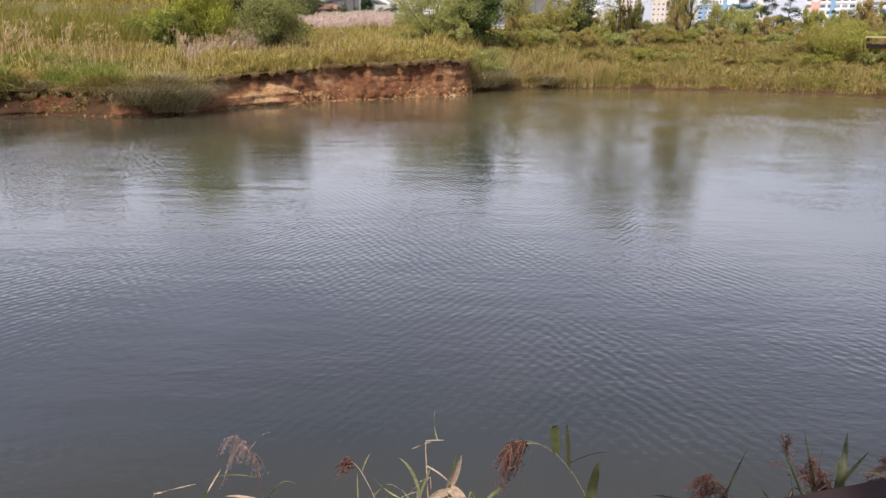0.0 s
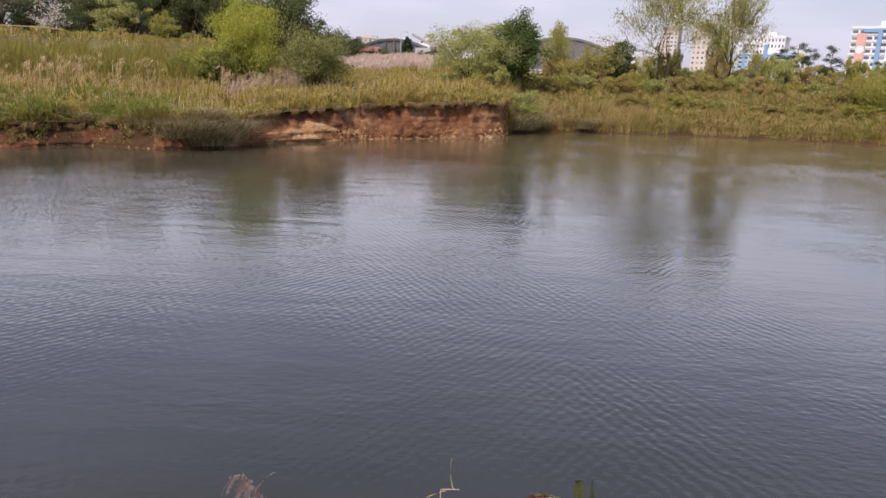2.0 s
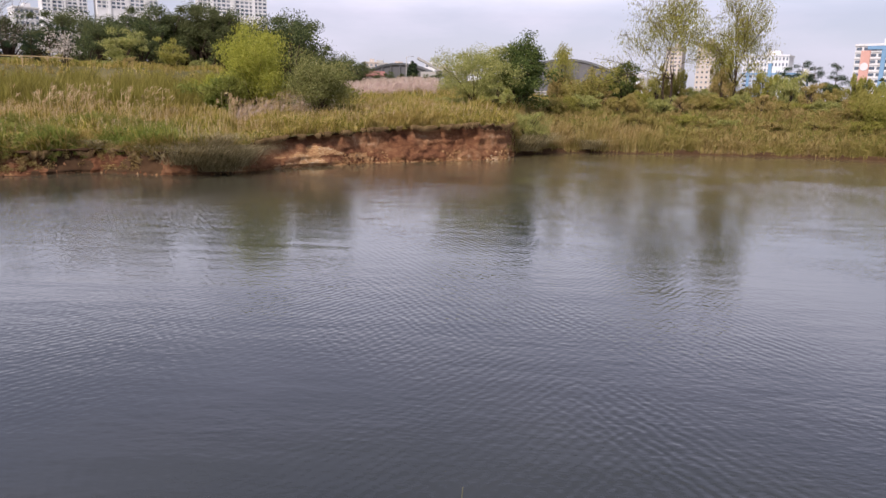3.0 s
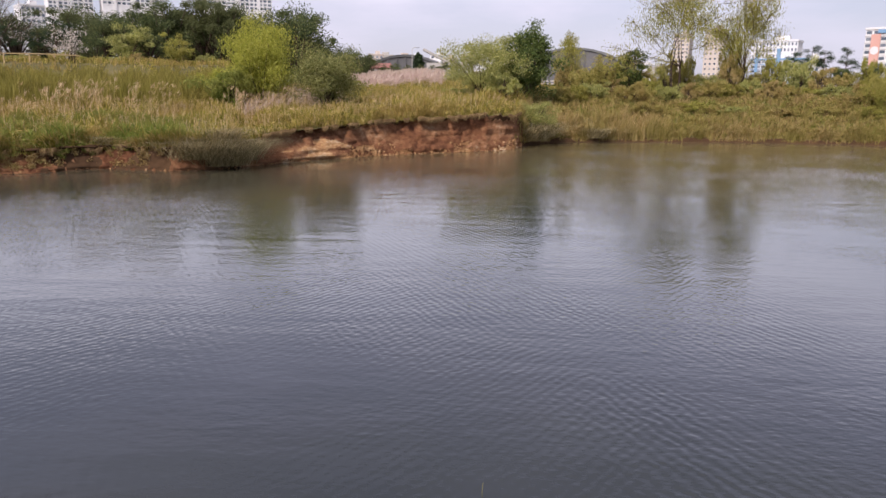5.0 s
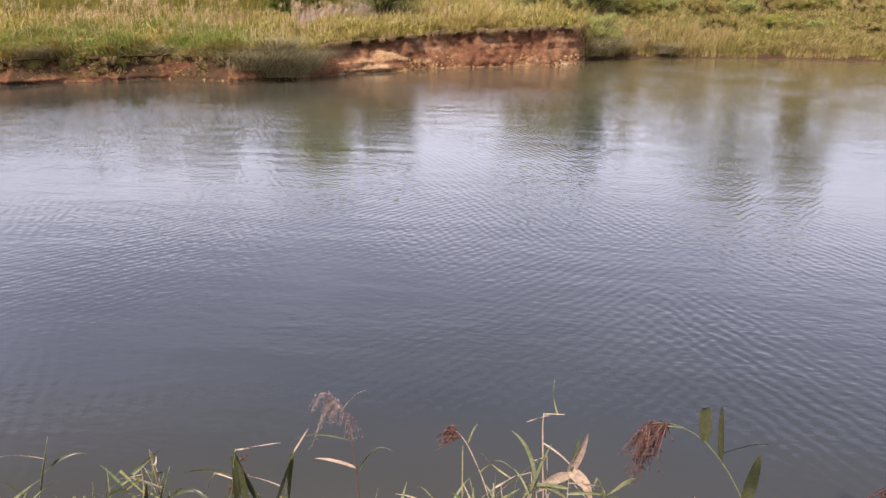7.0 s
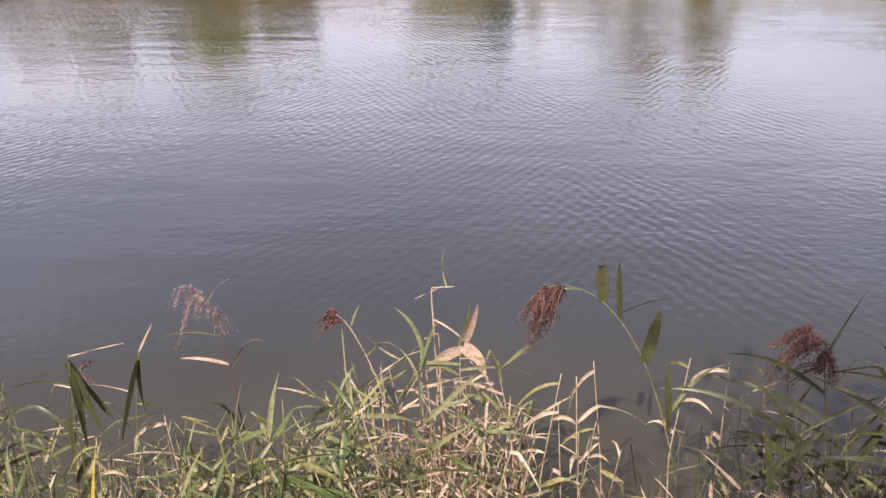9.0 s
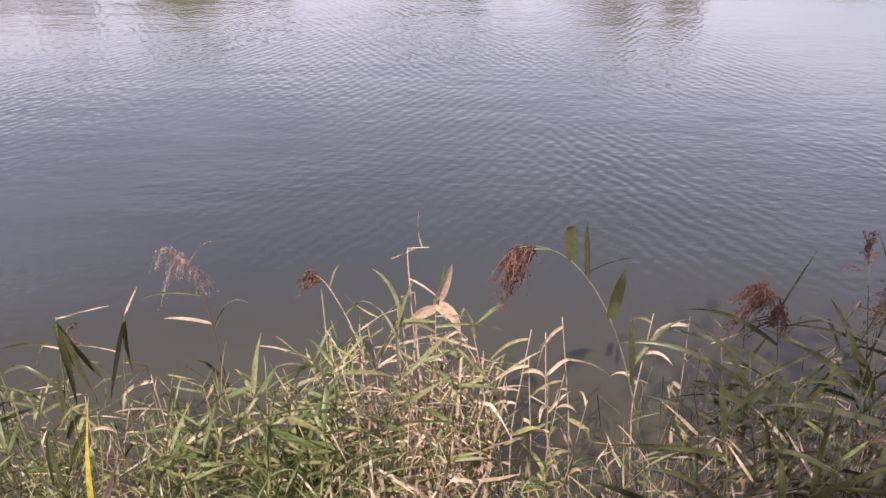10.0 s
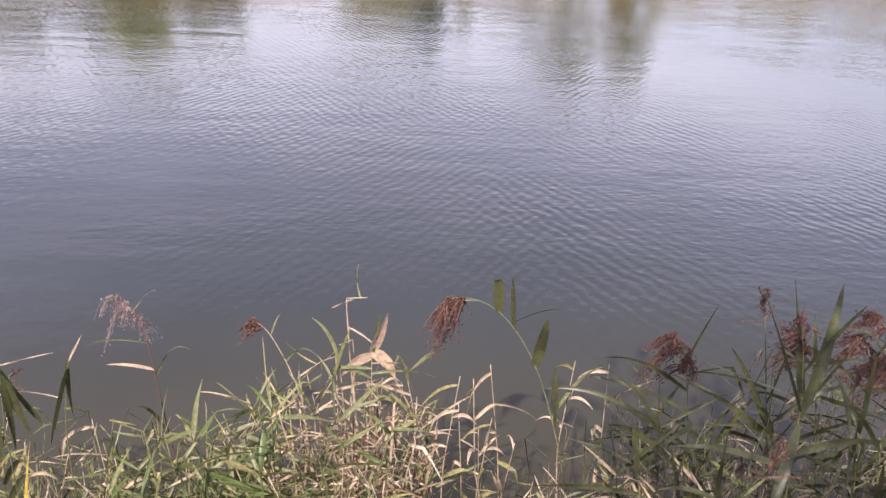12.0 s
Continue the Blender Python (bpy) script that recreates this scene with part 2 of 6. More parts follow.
M_GRASS = leaf_material("meadow_grass", [(0.0, (0.090, 0.105, 0.015)), (0.4, (0.27, 0.255, 0.038)), (0.7, (0.46, 0.37, 0.085)), (1.0, (0.70, 0.53, 0.25))], 0.6, 0.4, 0.25, (0.36, 0.24, 0.085))
M_GREEN = leaf_material("lush_weed", [(0.0, (0.12, 0.17, 0.03)), (0.6, (0.20, 0.245, 0.045)), (1.0, (0.29, 0.30, 0.07))], 0.55, 0.4, 0.2, (0.28, 0.25, 0.07))
M_DRY = leaf_material("dry_bank_grass", [(0.0, (0.22, 0.18, 0.05)), (0.4, (0.42, 0.31, 0.12)), (0.8, (0.60, 0.44, 0.22)), (1.0, (0.22, 0.22, 0.05))], 0.65, 0.4, 0.2, (0.28, 0.25, 0.06))
M_REEDBED = leaf_material("yellow_reed_bed", [(0.0, (0.14, 0.125, 0.025)), (0.5, (0.26, 0.225, 0.05)), (1.0, (0.38, 0.31, 0.09))], 0.6, 0.35, 0.2, (0.25, 0.23, 0.045))
M_TURF2 = leaf_material("withered_grass", [(0.0, (0.20, 0.13, 0.045)), (0.5, (0.33, 0.23, 0.09)), (1.0, (0.46, 0.35, 0.17))], 0.7, 0.35, 0.3, (0.26, 0.19, 0.07))
M_RUSH = leaf_material("rush_blade", [(0.0, (0.13, 0.115, 0.05)), (0.5, (0.36, 0.31, 0.16)), (1.0, (0.68, 0.58, 0.36))], 0.6, 0.3, 0.5, (0.26, 0.20, 0.09))
M_PLUME = leaf_material("grass_plume", [(0.0, (0.46, 0.31, 0.15)), (0.6, (0.64, 0.46, 0.26)), (1.0, (0.84, 0.66, 0.44))], 0.8, 0.4, 0.3, (0.36, 0.29, 0.15))
M_PINK = leaf_material("pink_grass", [(0.0, (0.50, 0.34, 0.30)), (0.6, (0.64, 0.49, 0.42)), (1.0, (0.70, 0.60, 0.46))], 0.8, 0.35, 0.06, (0.5, 0.4, 0.3))
M_SAGE = leaf_material("sage_leaf", [(0.0, (0.11, 0.125, 0.036)), (0.5, (0.215, 0.23, 0.07)), (1.0, (0.40, 0.375, 0.155))], 0.6, 0.35, 0.5, (0.20, 0.20, 0.065))
M_BLOSSOM = leaf_material("pale_blossom", [(0.0, (0.42, 0.37, 0.30)), (1.0, (0.68, 0.64, 0.57))], 0.8, 0.3, 0.5, (0.5, 0.44, 0.36))
M_WILLOW = leaf_material("willow_leaf", [(0.0, (0.25, 0.28, 0.04)), (0.5, (0.41, 0.42, 0.065)), (1.0, (0.58, 0.54, 0.13))], 0.5, 0.5, 0.5, (0.36, 0.37, 0.06))
M_OLIVE = leaf_material("thin_willow_leaf", [(0.0, (0.22, 0.24, 0.045)), (0.5, (0.34, 0.33, 0.07)), (1.0, (0.46, 0.41, 0.11))], 0.5, 0.4, 0.3, (0.3, 0.26, 0.07))
M_DARKLEAF = leaf_material("dark_leaf", [(0.0, (0.045, 0.075, 0.018)), (0.6, (0.105, 0.145, 0.038)), (1.0, (0.23, 0.26, 0.08))], 0.45, 0.3, 0.5, (0.06, 0.09, 0.025))
M_FOREST = leaf_material("forest_leaf", [(0.0, (0.034, 0.054, 0.021)), (0.6, (0.095, 0.124, 0.046)), (1.0, (0.21, 0.225, 0.085))], 0.5, 0.3, 0.1, (0.11, 0.115, 0.045))
M_PINE = leaf_material("pine_needle", [(0.0, (0.020, 0.040, 0.018)), (1.0, (0.055, 0.085, 0.036))], 0.5, 0.1, 0.3, (0.03, 0.045, 0.02))
M_SHRUB = leaf_material("shrub_leaf", [(0.0, (0.17, 0.18, 0.04)), (0.5, (0.33, 0.31, 0.075)), (1.0, (0.50, 0.43, 0.16))], 0.6, 0.4, 0.4, (0.36, 0.26, 0.09))
M_GREYSHRUB = leaf_material("grey_green_leaf", [(0.0, (0.19, 0.21, 0.055)), (0.5, (0.36, 0.37, 0.10)), (1.0, (0.56, 0.52, 0.21))], 0.6, 0.35, 0.5, (0.24, 0.25, 0.09))

# ================= geometry helpers =================
rng = np.random.default_rng(7)


def raw_mesh(name, verts, tris):
    """A mesh from an array of vertices and an array of triangles."""
    verts, tris = np.asarray(verts, np.float32).reshape(-1, 3), np.asarray(tris, np.int32).reshape(-1, 3)
    me = bpy.data.meshes.new(name)
    me.vertices.add(len(verts))
    me.vertices.foreach_set("co", verts.ravel())
    me.loops.add(tris.size)
    me.loops.foreach_set("vertex_index", tris.ravel())
    me.polygons.add(len(tris))
    me.polygons.foreach_set("loop_start", np.arange(0, tris.size, 3, dtype=np.int32))
    me.polygons.foreach_set("loop_total", np.full(len(tris), 3, np.int32))
    me.update(calc_edges=True)
    return me


def arrays_object(name, geom, mat, parent=None, label="", smooth=False):
    me = raw_mesh(name, *geom)
    me.materials.append(mat)
    if smooth:
        me.polygons.foreach_set("use_smooth", np.ones(len(me.polygons), bool))
    ob = new(name, me)
    ob.parent = parent
    return tagged(ob, label)


def part(name, bm, mat, parent, label=""):
    """One bmesh as one mesh object under a thing or a part."""
    me = bpy.data.meshes.new(name)
    bm.to_mesh(me)
    bm.free()
    me.materials.append(mat)
    ob = new(name, me)
    ob.parent = parent
    return tagged(ob, label)


def join(geoms):
    vs, ts, k = [], [], 0
    for v, t in geoms:
        vs.append(v)
        ts.append(t + k)
        k += len(v)
    return np.concatenate(vs), np.concatenate(ts)


def branched(tubes):
    """Limbs joined into one connected mesh: each is tied to the wood that it springs from."""
    v, t = tubes[0]
    v, t = [np.asarray(v)], [np.asarray(t)]
    n = len(v[0])
    for a, b in tubes[1:]:
        a, b = np.asarray(a), np.asarray(b)
        old = np.concatenate(v)
        near = int(np.argmin(((old - a[0]) ** 2).sum(1)))
        v.append(a)
        t += [b + n, np.array([[n, n + 1, near]])]
        n += len(a)
    return np.concatenate(v), np.concatenate(t)


def box_bm(w, d, h, bevel=0.0, centre=(0, 0, 0)):
    bm = bmesh.new()
    bmesh.ops.create_cube(bm, size=1, matrix=Matrix.Translation(centre) @ Matrix.Diagonal((w, d, h, 1)))
    if bevel:
        bmesh.ops.bevel(bm, geom=bm.edges[:], offset=bevel, segments=2, affect="EDGES")
    return bm


def ribbons(paths, widths, sides):
    """Strips along N paths of K points; widths (N, K); sides (N, 3) the way across."""
    n, k, _ = paths.shape
    s = sides[:, None, :] * widths[:, :, None] * 0.5
    v = np.stack([paths - s, paths + s], axis=2).reshape(-1, 3)
    a = np.arange(k - 1)
    t = np.concatenate([np.stack([2 * a, 2 * a + 1, 2 * a + 3], 1), np.stack([2 * a, 2 * a + 3, 2 * a + 2], 1)])
    tris = (t[None] + (np.arange(n) * 2 * k)[:, None, None]).reshape(-1, 3)
    return v, tris


def blades(base, h, w, lean, wind=(0.0, 0.0)):
    """Grass blades with a bend: base (N, 3), heights, widths, lean as a share of the height."""
    n = len(base)
    th, ph = rng.uniform(0, 2 * np.pi, n), rng.uniform(0, 2 * np.pi, n)
    side = np.stack([np.cos(th), np.sin(th), np.zeros(n)], 1) * (w / 2)[:, None]
    bend = np.stack([np.cos(ph), np.sin(ph), np.zeros(n)], 1) * (lean * h)[:, None] + np.array([wind[0], wind[1], 0]) * h[:, None]
    up = np.array([0, 0, 1.0])
    mid = base + up * (h * 0.55)[:, None] + bend * 0.28
    tip = base + up * (h * (1 - 0.35 * np.minimum(lean, 1)))[:, None] + bend
    v = np.stack([base - side * 0.7, base + side * 0.7, mid - side, mid + side, tip], 1).reshape(-1, 3)
    t = np.array([[0, 1, 3], [0, 3, 2], [2, 3, 4]])
    return v, (t[None] + (np.arange(n) * 5)[:, None, None]).reshape(-1, 3)


def leaves(centre, length, width, axis=None):
    """Flat pointed leaves about the centres, each turned its own way."""
    n = len(centre)
    a = rng.normal(size=(n, 3)) if axis is None else axis + rng.normal(size=(n, 3)) * 0.35
    a /= np.linalg.norm(a, axis=1)[:, None]
    b = np.cross(a, rng.normal(size=(n, 3)))
    b /= np.linalg.norm(b, axis=1)[:, None] + 1e-9
    a, b = a * (length / 2)[:, None], b * (width / 2)[:, None]
    v = np.stack([centre - a, centre + b, centre + a, centre - b], 1).reshape(-1, 3)
    t = np.array([[0, 1, 2], [0, 2, 3]])
    return v, (t[None] + (np.arange(n) * 4)[:, None, None]).reshape(-1, 3)


def tube(path, radii, sides=6):
    """A tapered tube along a path."""
    path, radii = np.asarray(path, float), np.asarray(radii, float)
    d = np.gradient(path, axis=0)
    d /= np.linalg.norm(d, axis=1)[:, None] + 1e-9
    ref = np.array([0.31, 0.87, 0.13]) if abs(d[0, 2]) > 0.7 else np.array([0.0, 0.0, 1.0])
    u = np.cross(d, ref)
    u /= np.linalg.norm(u, axis=1)[:, None] + 1e-9
    w = np.cross(d, u)
    ang = np.linspace(0, 2 * np.pi, sides, endpoint=False)
    v = (path[:, None] + radii[:, None, None] * (u[:, None] * np.cos(ang)[None, :, None] + w[:, None] * np.sin(ang)[None, :, None])).reshape(-1, 3)
    t = []
    for k in range(len(path) - 1):
        for s in range(sides):
            a, b = k * sides + s, k * sides + (s + 1) % sides
            t += [(a, b, b + sides), (a, b + sides, a + sides)]
    for s in range(1, sides - 1):
        t.append(((len(path) - 1) * sides, (len(path) - 1) * sides + s, (len(path) - 1) * sides + s + 1))
    return v, np.array(t)


def polar(az, dist):
    return dist * math.sin(radians(az)), dist * math.cos(radians(az))


# ================= ground and water =================
SHORE_AZ = np.array([-90, -80, -65, -50, -40.3, -34.6, -30, -24.3, -21, -18, -11.5, -5.2, 0.7, 1.7, 2.4, 3.2, 4.8, 13.1, 19.2, 24.8, 28.7, 33, 40, 60, 75, 90])
SHORE_R = np.array([45, 46, 44, 42, 41.2, 41.3, 42.0, 39.6, 40.2, 42.0, 46.0, 49.0, 51.9, 53.2, 55.6, 58.6, 61.1, 64.6, 67.4, 69.6, 69.9, 71, 71, 62, 50, 40])
NEAR_Y = 3.05
L_S = [-8, -2, 0, 0.2, 0.42, 0.56, 0.72, 1.2, 3, 6, 12, 20, 28, 37, 45, 70, 400, 3000]
L_Z = [-1.6, -0.5, -0.03, 0.13, 0.32, 0.85, 1.2, 1.3, 1.5, 1.85, 2.5, 3.2, 4.1, 6.4, 6.7, 7.2, 8, 9]
C_S = [-8, -2, 0, 0.2, 0.45, 0.65, 0.9, 1.2, 4, 10, 20, 40, 80, 130, 3000]
C_Z = [-1.6, -0.5, -0.03, 0.09, 0.24, 0.56, 0.95, 1.0, 1.12, 1.30, 1.5, 1.9, 2.6, 3.4, 4.0]
R_S = [-8, -2, 0, 0.18, 1, 4, 8, 12, 20, 60, 150, 400, 3000]
R_Z = [-1.6, -0.5, -0.03, 0.34, 0.80, 1.9, 3.0, 3.7, 4.2, 4.8, 5.5, 7, 9]


def smooth(a, b, x):
    t = np.clip((x - a) / (b - a), 0, 1)
    return t * t * (3 - 2 * t)


def lattice(i, j, k):
    n = np.sin(i * 127.1 + j * 311.7 + k * 74.7) * 43758.5453
    return (n - np.floor(n)) * 2 - 1


def fbm(x, y, z, octaves=3):
    """Smooth value noise in about -1 to 1."""
    total, amp, norm = 0.0, 1.0, 0.0
    x, y, z = np.broadcast_arrays(np.asarray(x, float), np.asarray(y, float), np.asarray(z, float))
    for _ in range(octaves):
        i, j, k = np.floor(x), np.floor(y), np.floor(z)
        u, v, w = [t * t * (3 - 2 * t) for t in (x - i, y - j, z - k)]
        c = 0.0
        for di in (0, 1):
            for dj in (0, 1):
                for dk in (0, 1):
                    c = c + lattice(i + di, j + dj, k + dk) * (u if di else 1 - u) * (v if dj else 1 - v) * (w if dk else 1 - w)
        total, norm, amp = total + c * amp, norm + amp, amp * 0.5
        x, y, z = x * 2.03 + 7.1, y * 2.03 + 3.3, z * 2.03 + 1.9
    return total / norm * 1.6


def wob(x, y, f, seed=0.0):
    return fbm(x * f, y * f, seed * 5.3, 3)


def shore(az):
    r = np.interp(az, SHORE_AZ, SHORE_R)
    return r + 0.35 * fbm(az * 0.33, 0.5, 0.5, 2) + 0.10 * fbm(az * 1.9, 3.5, 0.5, 2)


def bank_top(az):
    """Height of the turf above the clay face, uneven along the bank."""
    h = np.interp(az, [-50, -21, -19.5, -17.5, -12, -4, 1.5], [1.15, 1.15, 1.25, 1.75, 2.05, 2.4, 2.6])
    return h * (1 + 0.07 * fbm(az * 0.8, 2.5, 8.5, 2) + 0.05 * fbm(az * 3.7, 4.5, 8.5, 2))


def ground_z(x, y):
    """Height of the land, and its distance inland from the water's edge."""
    x, y = np.asarray(x, float), np.asarray(y, float)
    az, r = np.degrees(np.arctan2(x, y)), np.hypot(x, y)
    far = np.where(np.abs(az) <= 90, r - shore(np.clip(az, -90, 90)), 99.0)
    near = NEAR_Y + 0.12 * np.sin(x * 1.7) - y
    top = bank_top(az)
    zl, zr = np.interp(far, L_S, L_Z), np.interp(far, R_S, R_Z)
    zc = np.interp(far, C_S, C_Z)
    zc = np.where(zc > 0, zc * top, zc)
    wl_, wr_ = 1 - smooth(-20.5, -18.5, az), smooth(1.7, 3.0, az)
    z = zl * wl_ + zr * wr_ + zc * (1 - wl_ - wr_)
    z = z + smooth(0.8, 4, far) * (0.14 * wob(x, y, 0.8, 1) + 0.22 * wob(x, y, 0.21, 2))
    zn = np.interp(near, [-6, -1.2, 0, 0.5, 2.6, 4, 40, 3000], [-1.6, -0.7, -0.03, 0.45, 2.6, 2.75, 3.2, 6])
    return np.where(near > -2.5, np.maximum(zn, np.where(near > 0, -9, z)), z) , np.maximum(far, near)


def build_ground():
    az = np.concatenate([np.arange(-180, -60, 4), np.arange(-60, -45, 1), np.arange(-45, -21, 0.12), np.arange(-21, 3, 0.1),
                         np.arange(3, 45, 0.25), np.arange(45, 60, 1), np.arange(60, 180, 4)])
    inner = np.concatenate([np.arange(0.2, 6, 0.2), np.arange(6, 12, 1.5)])
    s = np.concatenate([[-12, -6, -3, -1, -0.3], np.arange(-0.1, 0.36, 0.08), np.arange(0.38, 0.98, 0.03), np.arange(1.0, 1.3, 0.08), np.arange(1.3, 4, 0.3), np.arange(4, 30, 1.0),
                        np.arange(30, 60, 3), [70, 85, 100, 130, 170, 230, 320, 450, 700, 1100, 1800, 3000]])
    rs = shore(np.clip(az, -90, 90))
    r = np.concatenate([np.repeat(inner[None], len(az), 0), rs[:, None] + s[None]], 1)
    a = np.radians(az)[:, None]
    x, y = r * np.sin(a), r * np.cos(a)
    z, d = ground_z(x, y)
    # crumbled face of the clay bank, hollowed under the turf
    top = bank_top(az)[:, None]
    face = ((az > -50) & (az < 2.3))[:, None] & (z > 0.03) & (d < 1.3) & (r > 20)
    f = np.clip(z / top, 0, 1.2)
    hollow = np.clip(np.interp(az, [-50, -19, -18, -12.5, -10.5, -4, 2], [0.9, 0.9, 1.2, 1.1, 0.25, 0.3, 0.3]) + 0.7 * fbm(az * 0.7, 6.5, 1.5, 2), 0, 1.5)[:, None]
    push = 0.45 * fbm(x * 0.25, y * 0.25, z * 0.2, 2) + 0.22 * fbm(x * 0.8, y * 0.8, z * 0.9, 3) + 0.13 * fbm(x * 2.1, y * 2.1, z * 2.6, 3) + 0.10 * fbm(x * 0.3, y * 0.3, z * 4.5, 2)
    push = push + 0.20 * np.abs(fbm(x * 1.3, y * 1.3, z * 0.35, 2)) * smooth(0.2, 0.6, f)
    push = push + 0.50 * hollow * smooth(0.45, 0.80, f) * (1 - smooth(0.90, 0.97, f)) - 0.22 * hollow * smooth(0.93, 1.0, f) * (1 - smooth(0.95, 1.28, d)) - 0.15 * smooth(0.0, 0.15, f) * (1 - smooth(0.15, 0.45, f))
    push = np.where(face, push * smooth(0.03, 0.2, z) * np.minimum(1, top / 1.3), 0)
    x, y = x + push * np.sin(a), y + push * np.cos(a)
    n, m = r.shape
    idx = np.arange(n * m).reshape(n, m)
    i0, i1 = idx, np.roll(idx, -1, 0)
    q = np.stack([i0[:, :-1], i0[:, 1:], i1[:, 1:], i1[:, :-1]], 2).reshape(-1, 4)
    tris = np.concatenate([q[:, [0, 1, 2]], q[:, [0, 2, 3]]])
    v = np.stack([x, y, z], 2).reshape(-1, 3)
    centre = len(v)
    v = np.concatenate([v, [[0, 0, float(ground_z(0.0, 0.0)[0])]]])
    tris = np.concatenate([tris, np.stack([np.full(n, centre), i0[:, 0], i1[:, 0]], 1)])
    me = raw_mesh("ground", v, tris)
    for mt in (M_SOIL, M_RED, M_MUDSHADE, M_SAND):
        me.materials.append(mt)
    c = v[tris].mean(1)
    nrm = np.cross(v[tris[:, 1]] - v[tris[:, 0]], v[tris[:, 2]] - v[tris[:, 0]])
    nz = np.abs(nrm[:, 2]) / (np.linalg.norm(nrm, axis=1) + 1e-9)
    ca, cr = np.degrees(np.arctan2(c[:, 0], c[:, 1])), np.hypot(c[:, 0], c[:, 1])
    cd = np.append(d.reshape(-1), 9.0)[tris].mean(1)
    ct = bank_top(np.clip(ca, -90, 90))
    far = (cr > 20) & (np.abs(ca) < 90)
    blot = fbm(c[:, 0] * 0.5, c[:, 1] * 0.5, c[:, 2] * 0.6, 3)
    clay = far & (ca < 2.4) & (ca > -52) & (cd < 1.05 + 0.12 * blot) & (cd > -0.4)
    low = clay & (ca < -19.5) & (blot < -0.22)
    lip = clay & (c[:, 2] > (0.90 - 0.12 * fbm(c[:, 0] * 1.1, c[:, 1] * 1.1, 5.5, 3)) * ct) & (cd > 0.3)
    sand = clay & (ca > -18) & (ca < -9.5) & (c[:, 2] < 0.85 + 0.5 * fbm(c[:, 0] * 0.5, c[:, 1] * 0.5, 3.3, 2)) & (fbm(c[:, 0] * 0.6, c[:, 1] * 0.6, c[:, 2] * 2.2, 3) + 0.40 - 0.13 * np.abs(ca + 14) > 0)
    sand |= clay & (ca > -20) & (c[:, 2] < 0.28) & (fbm(c[:, 0] * 0.9, c[:, 1] * 0.9, 9.3, 2) > 0.25)
    # dark waterline strip: mud, with the undercut's shade put into its colour
    edge_shade = far & ((ca > 2.4) | (ca < -52)) & (cd < 0.3)
    slot = np.where((cr < 20) | lip | low | edge_shade | ((c[:, 2] < 0.02) & (np.abs(ca) < 90)), 2, np.where(sand, 3, np.where(clay, 1, 0)))
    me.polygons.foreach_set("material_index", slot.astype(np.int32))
    me.polygons.foreach_set("use_smooth", np.ones(len(tris), bool))
    return tagged(new("ground", me), "grassy river bank ground with an eroded red clay edge", "ground", kind="structure")


build_ground()

# the pond: a fan of quads, with less wind in the lee of the far bank
w_az = np.arange(-100, 101, 2.0)
w_s = np.array([-200, -30, -24, -20, -17, -14, -11, -8, -5, -3, -1.5, -0.5, 2.0, 12])
w_r = np.maximum(shore(np.clip(w_az, -90, 90))[:, None] + w_s[None], 0.0)
w_r[:, 0] = 0.0
w_v = np.stack([w_r * np.sin(np.radians(w_az))[:, None], w_r * np.cos(np.radians(w_az))[:, None], np.zeros_like(w_r)], 2)
n_, m_ = w_r.shape
ids = np.arange(n_ * m_).reshape(n_, m_)
quad = np.stack([ids[:-1, :-1], ids[:-1, 1:], ids[1:, 1:], ids[1:, :-1]], 2).reshape(-1, 4)
me_ = raw_mesh("water", w_v.reshape(-1, 3), np.concatenate([quad[:, [0, 2, 1]], quad[:, [0, 3, 2]]]))
me_.materials.append(M_WATER)
at = me_.attributes.new("wind", "FLOAT", "POINT")
at.data.foreach_set("value", np.repeat((0.25 + 0.75 * smooth(0.3, 8.0, -w_s))[None], n_, 0).reshape(-1).astype(np.float32))
water = new("water", me_)
tagged(water, "calm murky pond water with small wind ripples", "water", kind="structure")


# ================= grasses of the far bank =================
def scatter(n, az0, az1, s0, s1, power=1.0):
    """Random places on the far bank between two azimuths, s0 to s1 metres inland."""
    az = rng.uniform(az0, az1, n)
    s = s0 + (s1 - s0) * rng.uniform(0, 1, n) ** power
    r = shore(az) + s
    x, y = r * np.sin(np.radians(az)), r * np.cos(np.radians(az))
    z, _ = ground_z(x, y)
    return np.stack([x, y, z - 0.03], 1), az, s


def grass_stuff(name, mat, label, n, az0, az1, s0, s1, h0, h1, w0, w1, lean, power=1.0, patch=None, wind=(0.06, 0.0)):
    p, az, s = scatter(n // 12, az0, az1, s0, s1, power)
    p = np.repeat(p, 12, 0)
    p[:, :2] += rng.normal(size=(len(p), 2)) * 0.13
    if patch:
        keep = wob(p[:, 0], p[:, 1], patch[0], patch[1]) > patch[2]
        p = p[keep]
    g, inland = ground_z(p[:, 0], p[:, 1])
    p = p[inland > s0 - 0.02]
    p[:, 2] = g[inland > s0 - 0.02] - 0.03
    k = len(p)
    clump = np.clip(0.82 + 0.55 * wob(p[:, 0], p[:, 1], 0.8, 6) + 0.34 * wob(p[:, 0], p[:, 1], 2.6, 7), 0.25, 1.9)
    g = blades(p, rng.uniform(h0, h1, k) * clump, rng.uniform(w0, w1, k), rng.uniform(0.1, 1, k) * lean, wind)
    return tagged(arrays_object(name, g, mat), label, "grass", kind="stuff")


